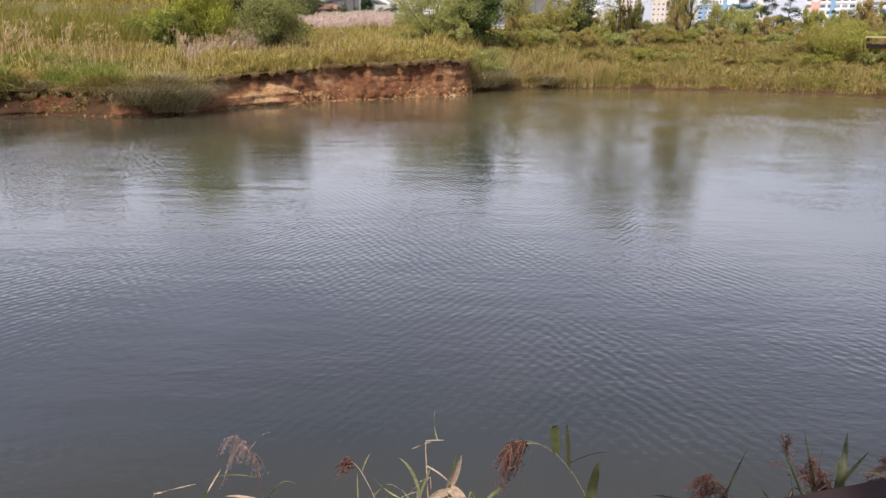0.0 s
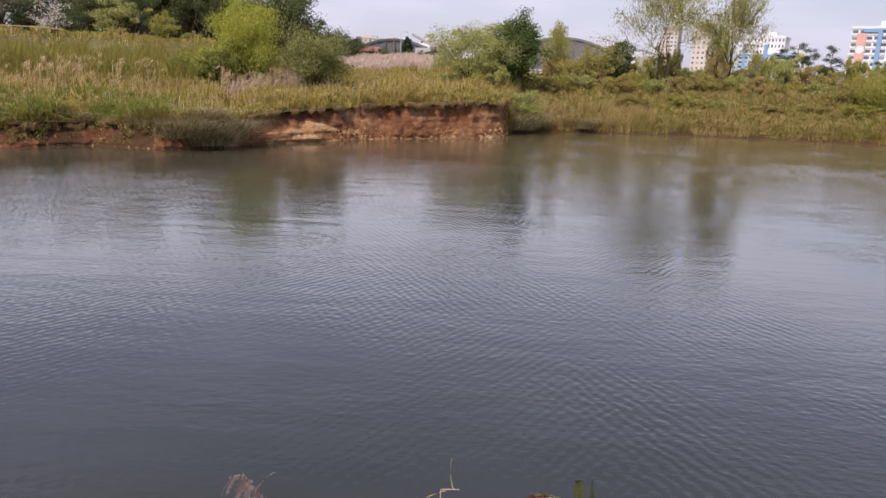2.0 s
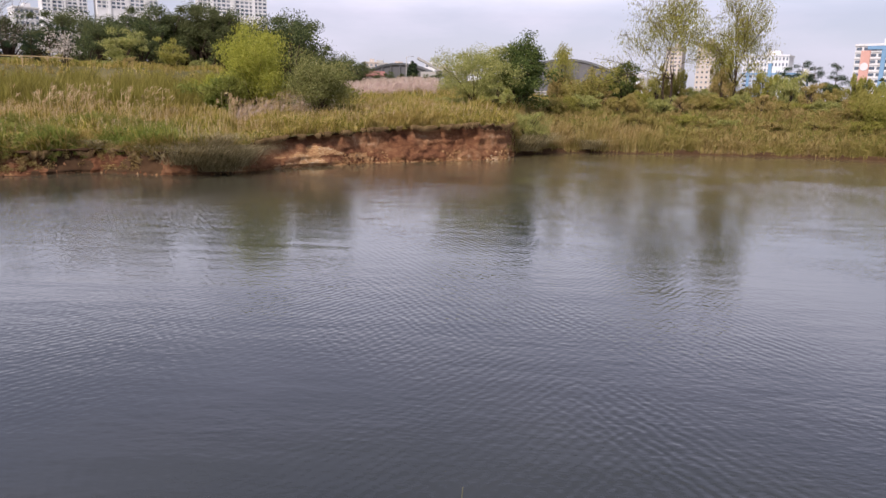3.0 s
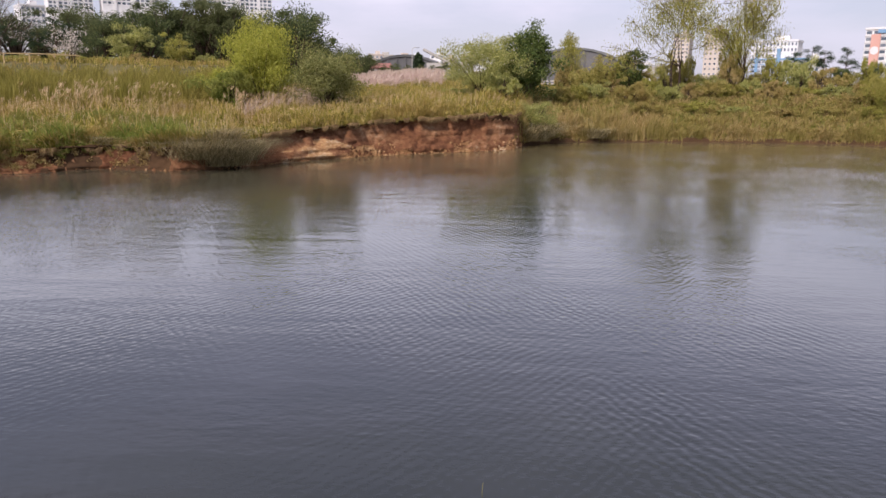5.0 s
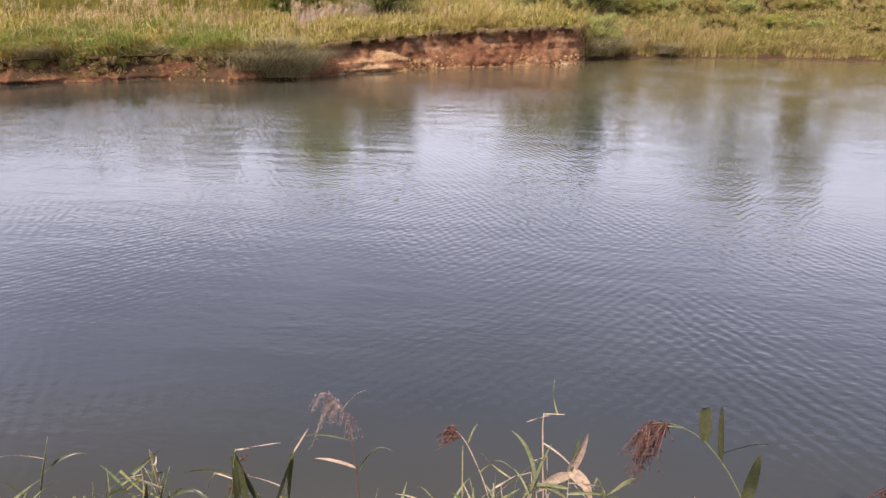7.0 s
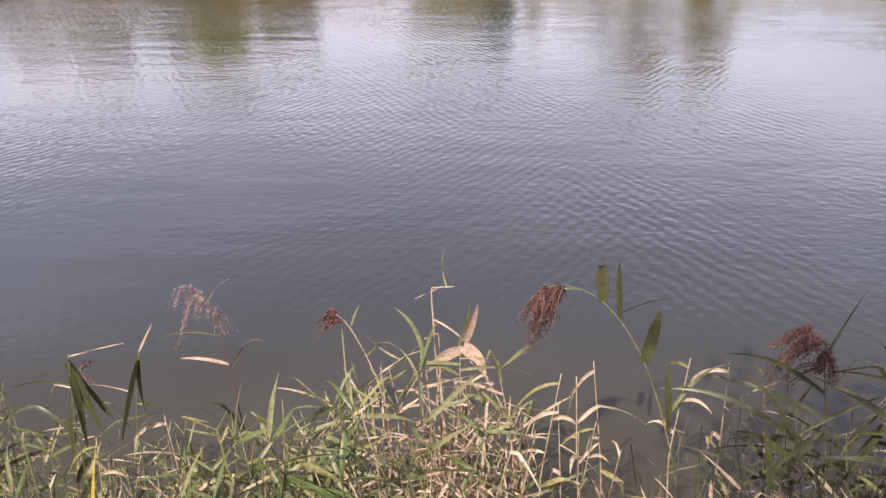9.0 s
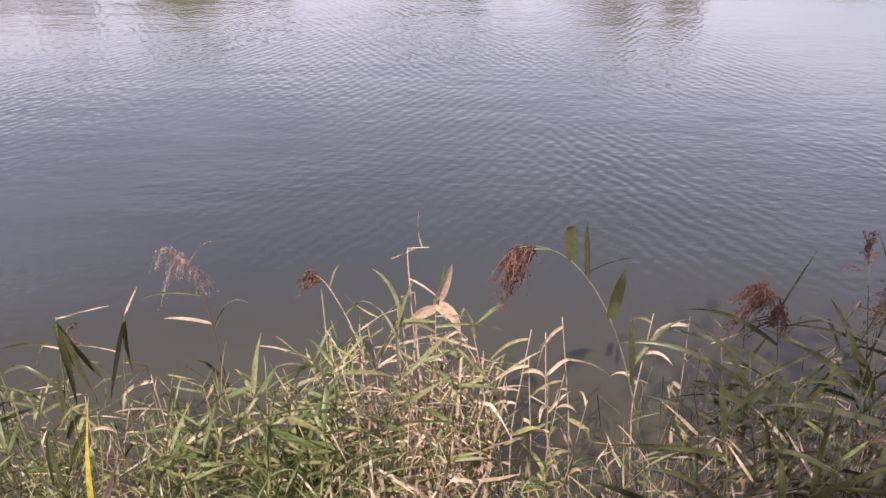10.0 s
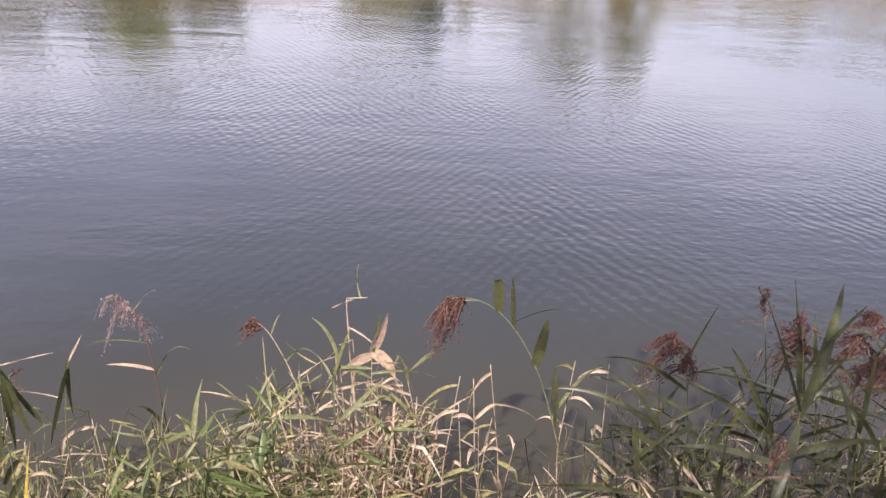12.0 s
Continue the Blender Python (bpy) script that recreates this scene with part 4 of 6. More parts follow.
put(leafy("shrub", 26, 3.4, 2.6, 60, 130, 0.22, 0.035, M_GREYSHRUB, "grey-green grassy shrub at the corner of the clay bank", ragged=0.6, low=0.02), 3.2, 59.6)
put(leafy("dark_bush", 21, 2.3, 2.2, 30, 90, 0.2, 0.1, M_FOREST, "small round dark bush"), 24.7, 92, z=5.0)

put(limb_tree("willow_tree", 15, [(-0.28, 0.1, 1.0), (0.06, -0.1, 1.0, 0.35)], 3.4, 0.14, [4, 4, 3, 3], 0.84, 0.10, M_OLIVE, 42, 0.21, 0.042,
              0.7, "open willow tree with dark limbs and thin yellowing leaves", group="willows on the far bank", depth=4), 13.7, 78, scale=1.26)
put(limb_tree("willow_tree", 21, [(-0.10, 0.1, 1.0), (0.12, -0.1, 1.0, 0.2), (0.02, 0.3, 1.0, -0.15)], 3.4, 0.12, [4, 3, 3, 3], 0.46, 0.20, M_OLIVE, 42, 0.21, 0.042,
              0.6, "upright willow tree with sparse olive leaves", group="willows on the far bank", depth=4), 18.4, 82, scale=1.2)
put(leafy("thin_willow", 33, 2.6, 6.6, 32, 130, 0.34, 0.05, M_OLIVE, "drooping curtain of yellow willow foliage", droop=1.8, ragged=0.6), 17.7, 82.5)

scrub = [leafy("scrub", 40 + k, 3.0, 1.7, 44, 150, 0.14, 0.055, mt, lb, group="scrub on the far bank", ragged=0.7)
         for k, (mt, lb) in enumerate([(M_SHRUB, "low olive scrub on the bank"), (M_OLIVE, "low yellowish scrub on the bank"), (M_GREYSHRUB, "greyish weedy scrub on the bank"), (M_DRY, "withered brown scrub on the bank")])]
r4 = np.random.default_rng(44)
spots = [(az, r4.uniform(8, 12.5)) for az in np.arange(5.0, 37, 1.4)]            # upper bank
spots += [(az, r4.uniform(13, 18)) for az in np.arange(5.6, 37, 1.5)]            # crest of the bank
spots += [(az, r4.uniform(4.5, 6)) for az in np.arange(12, 35, 3.1)]             # lower bank
spots += [(az, r4.uniform(47, 52)) for az in np.arange(-38, -21.5, 1.6)]         # foot of the wood
spots += [(az, r4.uniform(40, 45)) for az in np.arange(-15.5, -10, 2.2)]         # edge of the pink field
spots += [(az, r4.uniform(60, 98)) for az in np.arange(-8.2, -2, 1.5)]           # before the road
spots += [(az, r4.uniform(38, 44)) for az in np.arange(2, 24, 2.1)]              # before the far halls
spots += [(-2.6, 15), (-8, 17), (-9.5, 13), (-40, 16)]
for k, (az, off) in enumerate(spots):
    src = scrub[k % 4]
    r_ = float(shore(np.array(az))) + off
    if k < 4:
        src.matrix_basis = stand(src, az, r_, 77.0 * k, 1.0, 0.1)
    else:
        copy_thing(src, stand(src, az, r_, 77.0 * k, 1.0, 0.1) @ Matrix.Diagonal((r4.uniform(0.6, 1.3), r4.uniform(0.6, 1.3), r4.uniform(0.5, 1.0) * (2.7 if 12.9 < off < 18.1 and az > 5 else 1.3 if off > 7.9 and az > 5 else 0.9), 1)))
# rushes hanging over the water's edge
tuft = new("rush_tuft")
tp = np.zeros((1100, 3))
tp[:, :2] = rng.normal(size=(1100, 2)) * np.array([0.46, 0.30])
arrays_object("foliage", blades(tp, rng.uniform(0.4, 1.3, 1100), rng.uniform(0.012, 0.030, 1100), rng.uniform(0.6, 2.8, 1100), (0.06, -0.30)), M_RUSH, tuft)
tagged(tuft, "clump of grey-green rushes drooping over the water", "rushes", "rush tufts on the bank edge")
for k, (az, off, sc) in enumerate([(-21.3, 0.30, 1.25), (-22.6, 0.5, 1.15), (-20.4, 0.45, 1.1), (-37.5, 0.9, 0.6), (2.9, 0.3, 1.2), (3.5, 0.6, 1.3), (-21.2, 1.3, 0.9), (8.2, 0.3, 0.9), (-19.4, 0.6, 0.85), (-23.2, 1.0, 0.6), (-29.5, 1.1, 0.5)]):
    m = stand(tuft, az, float(shore(np.array(az))) + off, -az + 11.0 * k, sc, 0.05)
    if k == 0:
        tuft.matrix_basis = m
    else:
        copy_thing(tuft, m)

# the wood on the dike
wood = [leafy("broadleaf_tree", 60 + k, 7.0, h, 30, 480, 0.20, 0.12, M_FOREST, lb, "tree", "wood on the dike", ragged=0.75, low=0.16, trunk=0.2, lump=(0.09, 0.23))
        for k, (h, lb) in enumerate([(8.0, "dark green broadleaf tree of the wood"), (9.0, "tall dark tree with a lumpy crown"), (7.0, "lower dark green tree at the edge of the wood")])]
pines = [pine(70 + k, 8.5, "dark pine with flat tiers of needles", "pines") for k in range(2)]
r5 = np.random.default_rng(52)
stock = wood + pines
grove = []
for az in np.arange(-43, -14.6, 1.1):                      # front of the wood: pines, then broadleaf
    kind = int(r5.choice([3, 4, 3, 4, 0])) if az < -27.6 else int(r5.integers(0, 3))
    grove.append((az + r5.uniform(-0.3, 0.3), r5.uniform(105, 114), kind, 0.82 if kind > 2 else 0.90 if az < -26 else 1.08 if az < -18.8 else 1.30))
for az in np.arange(-42, -13.5, 1.9):                      # behind it
    grove.append((az, r5.uniform(116, 121), int(r5.integers(0, 3)), r5.uniform(0.84, 1.0) * (1.32 if az > -19 else 1.05)))
for k, az in enumerate(np.arange(-14.2, -9.4, 0.85)):      # falling off to its end
    grove.append((az, r5.uniform(118, 130), (0, 2, 2)[k % 3], 1.12 - 0.09 * k))
for az in np.arange(-8.6, -2.2, 0.95):                     # low trees before the arched hall
    grove.append((az, r5.uniform(150, 178), 2, r5.uniform(0.36, 0.46)))
for az in (26.5, 28.6, 30.5, 33.0, 36.0):
    grove.append((az, r5.uniform(120, 150), int(r5.integers(0, 2)), 0.58))
grove += [(21.7, 135, 3, 1.16), (22.9, 140, 4, 1.02), (23.6, 138, 3, 1.06), (25.0, 134, 4, 0.95), (-26.0, 98, 2, 0.62), (-29.5, 99, 2, 0.5), (-24.0, 97, 2, 0.45)]
for k, (az, dist, kind, sc) in enumerate(grove):
    src = stock[kind]
    m = stand(src, az, dist, k * 61.0, sc * r5.uniform(0.84, 1.12), 0.15)
    if src.matrix_basis.translation.length < 1:
        src.matrix_basis = m
    else:
        copy_thing(src, m)

# ================= buildings and works beyond =================
M_WHITEWALL = solid_material("white_render", [(0.3, (0.62, 0.61, 0.60)), (0.7, (0.78, 0.77, 0.76))], 0.3, 0.8, 0.1)
M_BEIGEWALL = solid_material("beige_render", [(0.3, (0.50, 0.43, 0.37)), (0.7, (0.62, 0.55, 0.48))], 0.3, 0.85, 0.1)
M_BLUEPANEL = solid_material("blue_panel", [(0.3, (0.17, 0.31, 0.47)), (0.7, (0.24, 0.38, 0.54))], 0.3, 0.5, 0.0)
M_ORANGEPANEL = solid_material("orange_panel", [(0.3, (0.60, 0.33, 0.27)), (0.7, (0.66, 0.40, 0.34))], 0.2, 0.6, 0.0)
M_GREYROOF = solid_material("grey_metal_roof", [(0.3, (0.26, 0.27, 0.29)), (0.7, (0.36, 0.37, 0.39))], 0.4, 0.75, 0.1)
M_FACADE = solid_material("dull_facade", [(0.3, (0.11, 0.11, 0.115)), (0.7, (0.16, 0.155, 0.15))], 0.4, 0.85, 0.1)
M_CONCRETE = solid_material("pale_concrete", [(0.3, (0.34, 0.32, 0.29)), (0.7, (0.46, 0.44, 0.40))], 0.8, 0.9, 0.2)
M_REDROOF = solid_material("red_roof", [(0.3, (0.34, 0.15, 0.13)), (0.7, (0.42, 0.22, 0.19))], 0.5, 0.7, 0.1)
M_TIMBER = solid_material("yellowish_timber", [(0.3, (0.36, 0.26, 0.13)), (0.7, (0.52, 0.40, 0.22))], 3.0, 0.8, 0.2)


def glass_material():
    m, nodes, links, out = material("window_glass")
    b = nodes.new("ShaderNodeBsdfPrincipled")
    oi = nodes.new("ShaderNodeObjectInfo")
    r = ramp_node(nodes, [(0.0, (0.06, 0.08, 0.11)), (0.7, (0.14, 0.17, 0.21)), (1.0, (0.32, 0.34, 0.36))])
    links.new(oi.outputs["Random"], r.inputs["Fac"])
    links.new(r.outputs["Color"], b.inputs["Base Color"])
    b.inputs["Roughness"].default_value = 0.12
    links.new(b.outputs["BSDF"], out.inputs["Surface"])
    return m


M_GLASS = glass_material()


def building(name, az, dist, w, d, top, floors, cols, wall_mat, label, turn=0.0, win=(0.62, 0.5), trim=None, bands=False, first=0, group=""):
    """A block of flats or offices with parapet, roof house, floor bands and its windows."""
    x, y = polar(az, dist)
    g = float(ground_z(x, y)[0])
    h = top - g
    thing = new(name)
    thing.matrix_basis = pose(x, y, g, 0, 0, -az + turn)
    bm = box_bm(w, d, h, 0.15, (0, 0, h / 2))
    part("wall", bm, wall_mat, thing)
    roof = part("roof", box_bm(w + 0.6, d + 0.6, 0.9, 0.1, (0, 0, h + 0.3)), trim or wall_mat, thing)
    part("roof_house", box_bm(w * 0.3, d * 0.4, 3.0, 0.1, (w * 0.12, 0, 1.4 + h)), wall_mat, roof)
    fh, cw = h / floors, w / cols
    pane = bpy.data.meshes.new("window")
    b = box_bm(cw * win[0], 0.25, fh * win[1], 0.04)
    b.to_mesh(pane)
    b.free()
    pane.materials.append(M_GLASS)
    for f in range(first, floors):
        if bands:
            part("floor_band", box_bm(w + 0.3, 0.4, fh * 0.16, 0.03, (0, -d / 2 - 0.05, (f + 0.04) * fh)), trim or wall_mat, thing)
        for c in range(cols):
            o = new("window", pane)
            o.parent = thing
            o.location = ((c + 0.5) * cw - w / 2, -d / 2 - 0.02, (f + 0.55) * fh)
    return tagged(thing, label, "building", group)


def fin(parent, name, w, d, h, at, mat, label=""):
    return part(name, box_bm(w, d, h, 0.05, at), mat, parent, label)


FLATS = "tower blocks behind the wood"
building("apartment_block", -35.6, 420, 17, 14, 33, 12, 9, M_WHITEWALL, "white apartment block half hidden by trees", 12, (0.55, 0.45), group=FLATS)
building("apartment_block", -33.2, 425, 11, 14, 43, 12, 5, M_WHITEWALL, "narrow white apartment block", 12, (0.55, 0.45), first=3, group=FLATS)
for az_, w_, top_, n_ in ((-30.8, 30, 118, 9), (-26.8, 43, 127, 13), (-19.6, 53, 130, 15)):
    t_ = building("apartment_tower", az_, 620, w_, 20, top_ - 1, 42, n_, M_WHITEWALL, "tall white apartment tower with gridded windows", 8, (0.68, 0.55), bands=True, first=20, group=FLATS)
    for k_ in range(3):
        fin(t_, "bay", w_ * 0.05, 1.0, top_ - 12, ((k_ - 1) * w_ * 0.3, -10.2, (top_ - 12) / 2), M_WHITEWALL)

building("office_block", 16.5, 420, 10, 7, 36, 11, 4, M_BEIGEWALL, "beige slab tower behind the willow", -20, (0.4, 0.35))
building("office_block", 14.2, 450, 9, 12, 36, 13, 4, M_BEIGEWALL, "pale tower block behind the willow", -10, (0.5, 0.4))
bw = building("office_block", 20.9, 380, 23, 14, 19, 6, 10, M_WHITEWALL, "blue and white office block with window bands", -12, (0.8, 0.5), trim=M_BLUEPANEL, bands=True)
fin(bw, "corner_panel", 1.6, 0.7, 17, (0.5, -7.2, 9), M_BLUEPANEL, "bright blue facade panel")
fin(bw, "corner_panel", 1.2, 0.7, 15, (-8.9, -7.2, 8), M_BLUEPANEL, "bright blue facade panel")
building("office_block", 20.6, 400, 21, 12, 28.5, 8, 13, M_WHITEWALL, "white block with small square windows", -12, (0.45, 0.5))
building("office_block", 23.0, 410, 8, 10, 20.5, 4, 4, M_WHITEWALL, "low white building behind the pines", -12, (0.6, 0.45))
ob_ = building("office_block", 27.8, 330, 18, 14, 28, 9, 7, M_WHITEWALL, "white block with blue and orange facade panels", -14, (0.7, 0.45), bands=True)
fin(ob_, "facade_panel", 3.2, 0.7, 12, (-5.2, -7.3, 14), M_ORANGEPANEL, "orange-red facade panel")
fin(ob_, "facade_panel", 1.5, 0.7, 20, (1.0, -7.3, 11), M_BLUEPANEL, "bright blue facade panel")
fin(ob_, "roof_frame", 6.5, 1.2, 1.3, (-1.5, -7.0, 21.0), M_BLUEPANEL, "blue roof frame")
bm = bmesh.new()
bmesh.ops.create_circle(bm, cap_ends=True, radius=1.5, segments=24, matrix=Matrix.Translation((-5.2, -7.72, 14)) @ Matrix.Rotation(radians(90), 4, "X"))
part("round_sign", bm, M_WHITEWALL, ob_, "white ring sign")
building("office_block", 31.0, 330, 26, 14, 22, 6, 9, M_WHITEWALL, "long pale office block", -16, (0.7, 0.45), bands=True)

TOWN = "far town houses"
r2 = np.random.default_rng(5)
for k in range(16):
    az_ = -9.8 + k * 0.62 + r2.uniform(-0.2, 0.2)
    d_ = r2.uniform(520, 700)
    building("town_house", az_, d_, r2.uniform(9, 18), 10, r2.uniform(22, 33) * d_ / 620, 6, int(r2.integers(3, 6)), (M_WHITEWALL, M_BEIGEWALL, M_CONCRETE)[k % 3],
             "pale far-off town building", r2.uniform(-30, 30), (0.5, 0.4), first=3, group=TOWN)
for k in range(7):
    az_ = 7.2 + k * 0.9
    building("town_house", az_, 640, 12, 10, 22 + (k * 5 % 7), 6, 4, (M_CONCRETE, M_WHITEWALL)[k % 2], "pale far-off town building", 10 * k, (0.5, 0.4), first=3, group=TOWN)


def arch_hall(az, dist, w, d, eave, top, turn, label):
    """A hall with a shallow curved metal roof."""
    x, y = polar(az, dist)
    g = float(ground_z(x, y)[0])
    thing = new("arched_hall")
    thing.matrix_basis = pose(x, y, g, 0, 0, -az + turn)
    n = 24
    xs = np.linspace(-w / 2, w / 2, n)
    zs = (eave - g) + (top - eave) * (1 - (2 * xs / w) ** 2)
    bm = bmesh.new()
    for side, lift in ((1, 0.0), (-1, 0.8)):
        rows = [[bm.verts.new((a, yy, b + lift)) for a, b in zip(xs * (1.02 if lift else 1), zs)] for yy in (-d / 2 - (0.5 if lift else 0), d / 2)]
        for k in range(n - 1):
            bm.faces.new((rows[0][k], rows[0][k + 1], rows[1][k + 1], rows[1][k])[::side])
    bm.verts.ensure_lookup_table()
    for k in range(n - 1):
        a, b = k, 2 * n + k
        bm.faces.new((bm.verts[a], bm.verts[b], bm.verts[b + 1], bm.verts[a + 1]))
    part("roof", bm, M_GREYROOF, thing)
    bm = bmesh.new()
    lo = [bm.verts.new((a, -d / 2 + 0.4, 0)) for a in xs]
    hi = [bm.verts.new((a, -d / 2 + 0.4, b)) for a, b in zip(xs, zs)]
    for k in range(n - 1):
        bm.faces.new((lo[k], lo[k + 1], hi[k + 1], hi[k]))
    part("front_wall", bm, M_FACADE, thing)
    for k in range(2, n - 2, 3):
        part("rib", box_bm(0.5, 0.5, zs[k] - 0.3, 0.05, (xs[k], -d / 2 + 0.1, zs[k] / 2)), M_FACADE, thing)
    return tagged(thing, label, "building")


arch_hall(-7.2, 270, 24, 20, 12.8, 15.6, 10, "hall with a grey arched metal roof")
arch_hall(6.4, 285, 38, 24, 13.6, 19.0, -6, "wide hall with a curved grey metal roof")

shed = new("red_roofed_shed")
shed.matrix_basis = stand(shed, -9.4, 170, 9)
part("wall", box_bm(7.5, 4, 1.6, 0.05, (0, 0, 0.8)), M_BEIGEWALL, shed)
part("roof", box_bm(8.4, 5, 1.3, 0.3, (0, 0, 2.2)), M_REDROOF, shed, "faded red roof")
tagged(shed, "low shed with a faded red roof", "shed")


def fence(name, pts, height, spacing, rails, mat, label, post_w=0.12, rail_h=0.14, base=None):
    """Posts with rails along a line of places on the ground."""
    thing = new(name)
    pts = [Vector((p[0], p[1], (float(ground_z(p[0], p[1])[0]) if base is None else base))) for p in pts]
    me = None
    for a, b in zip(pts, pts[1:]):
        L = (b - a).length
        n = max(1, round(L / spacing))
        ang = math.degrees(math.atan2(b.y - a.y, b.x - a.x))
        for k in range(n):
            p = a.lerp(b, k / n)
            if me is None:
                me = part("post", box_bm(post_w, post_w, height + 0.4, 0.01, (0, 0, height / 2 - 0.2)), mat, thing)
                me.matrix_basis = Matrix.Translation(p)
            else:
                o = new("post", me.data)
                o.parent = thing
                o.matrix_basis = Matrix.Translation(p)
        for z in rails:
            o = part("rail", box_bm(L, post_w * 0.8, rail_h, 0.01), mat, thing)
            m = (a + b) / 2
            tilt = math.degrees(math.asin((b.z - a.z) / L))
            o.matrix_basis = pose(m.x, m.y, m.z + z, 0, -tilt, ang)
    return tagged(thing, label, "fence")


put(limb_tree("bare_tree", 28, [(0.05, 0.0, 1.0), (-0.15, 0.1, 1.0, 0.2)], 3.0, 0.10, [4, 3, 3, 3], 0.5, 0.18, M_BLOSSOM, 4, 0.2, 0.05,
              0.2, "nearly bare grey tree at the edge of the wood", depth=4), -35.4, 96, scale=1.1)
fence("timber_fence", [polar(a, 79) for a in (-44, -41, -38, -35, -32, -30.4)], 0.85, 2.6, (0.82,), M_TIMBER, "yellowish timber rail fence along the dike", 0.10, 0.10)
fence("guard_rail", [polar(a, 118) for a in (-8.6, -6.5, -4.5, -2.5)], 1.5, 2.6, (1.45, 0.95, 0.5), M_CONCRETE, "pale road guard rail beyond the field", 0.18, 0.2)
fence("guard_rail", [polar(a, 112) for a in (2, 4, 6, 8, 10, 12)], 1.1, 3.0, (1.0, 0.6), M_CONCRETE, "pale road guard rail behind the shrubs", 0.18, 0.22)

bank_road = new("ramp")
bank_road.matrix_basis = stand(bank_road, -4.4, 190, 0, 0.7)
bm = box_bm(12, 3, 0.8, 0.05)
part("slab", bm, M_CONCRETE, bank_road).matrix_basis = pose(0, 0, 6.5, 0, 26, 8)
part("support", box_bm(6, 2.0, 4.6, 0.05, (-1, 0, 2.0)), M_CONCRETE, bank_road)
tagged(bank_road, "pale concrete ramp on the far slope", "ramp")

conifer = leafy("conifer", 81, 3.6, 5.0, 40, 70, 0.4, 0.2, M_PINE, "small dark cone-shaped conifer on the skyline", "tree", pointed=0.85)
put(conifer, -5.9, 200, scale=1.2)

lamp = new("street_lamp")
lamp.matrix_basis = stand(lamp, -6.4, 150)
arrays_object("pole", tube(np.array([[0, 0, -0.2], [0, 0, 3], [0, 0, 5.6]]), [0.10, 0.08, 0.06], 8), M_CONCRETE, lamp)
arrays_object("arm", tube(np.array([[0, 0, 5.5], [0.5, 0, 5.8], [1.1, 0, 5.8]]), [0.05, 0.05, 0.05], 6), M_CONCRETE, lamp)
part("head", box_bm(0.6, 0.25, 0.14, 0.03, (1.2, 0, 5.76)), M_GREYROOF, lamp)
tagged(lamp, "slim pale street lamp by the road", "street lamp")

deck = new("footbridge")
deck.matrix_basis = stand(deck, 33.4, 76, -40, z=4.0)
part("deck", box_bm(9, 2.2, 0.35, 0.03), M_WOOD, deck)
for sx in (-4.2, -1.4, 1.4, 4.2):
    part("post", box_bm(0.22, 0.22, 3.2, 0.02, (sx, -1.0, -0.85)), M_WOOD, deck)
part("rail", box_bm(9, 0.14, 0.16, 0.02, (0, -1.0, 0.78)), M_TIMBER, deck)
tagged(deck, "brown timber footbridge with a handrail", "footbridge")

# ================= reeds at the near edge =================
M_REED = leaf_material("reed_leaf", [(0.0, (0.040, 0.046, 0.020)), (0.6, (0.084, 0.090, 0.040)), (1.0, (0.17, 0.165, 0.085))], 0.4, 0.25, 3.0, (0.09, 0.095, 0.038), 0.45, grain=0.5)
M_STRAW = leaf_material("dry_reed", [(0.0, (0.26, 0.16, 0.09)), (0.5, (0.50, 0.39, 0.25)), (1.0, (0.76, 0.67, 0.52))], 0.5, 0.2, 4.0, (0.56, 0.39, 0.27), 0.45, grain=0.5)
M_PALEGREEN = leaf_material("pale_reed_leaf", [(0.0, (0.085, 0.115, 0.042)), (0.5, (0.18, 0.205, 0.085)), (1.0, (0.36, 0.34, 0.18))], 0.45, 0.3, 4.0, (0.28, 0.26, 0.12), 0.4, grain=0.5)
M_GREENLEAF = leaf_material("fresh_reed_leaf", [(0.0, (0.050, 0.085, 0.022)), (0.5, (0.105, 0.155, 0.045)), (1.0, (0.20, 0.24, 0.085))], 0.4, 0.35, 4.0, (0.16, 0.17, 0.06), 0.45, grain=0.4)
M_YELLOW = leaf_material("yellow_reed_leaf", [(0.0, (0.50, 0.38, 0.05)), (1.0, (0.58, 0.46, 0.09))], 0.5, 0.35, 4.0, (0.50, 0.34, 0.08), 0.4, grain=0.5)
M_ORANGE = leaf_material("withered_leaf", [(0.0, (0.52, 0.36, 0.24)), (1.0, (0.64, 0.48, 0.34))], 0.6, 0.3, 4.0, (0.56, 0.38, 0.26), 0.3, grain=0.5)
M_PANICLE = leaf_material("reed_panicle", [(0.0, (0.075, 0.036, 0.030)), (0.6, (0.14, 0.072, 0.058)), (1.0, (0.27, 0.165, 0.125))], 0.7, 0.3, 6.0, (0.17, 0.085, 0.065), 0.2)
M_DEADGREY = leaf_material("dead_reed", [(0.0, (0.11, 0.080, 0.058)), (0.5, (0.22, 0.175, 0.13)), (1.0, (0.38, 0.32, 0.25))], 0.6, 0.2, 4.0, (0.20, 0.15, 0.11), 0.3, grain=0.5)
M_FEATHER = leaf_material("pale_panicle", [(0.0, (0.27, 0.20, 0.185)), (1.0, (0.47, 0.385, 0.35))], 0.7, 0.4, 6.0, (0.33, 0.235, 0.21), 0.2)
M_LITTER = leaf_material("reed_litter", [(0.0, (0.10, 0.12, 0.035)), (0.35, (0.19, 0.22, 0.065)), (0.6, (0.36, 0.31, 0.14)), (1.0, (0.58, 0.47, 0.28))], 0.55, 0.3, 2.2, (0.24, 0.26, 0.08), 0.35, grain=0.5)


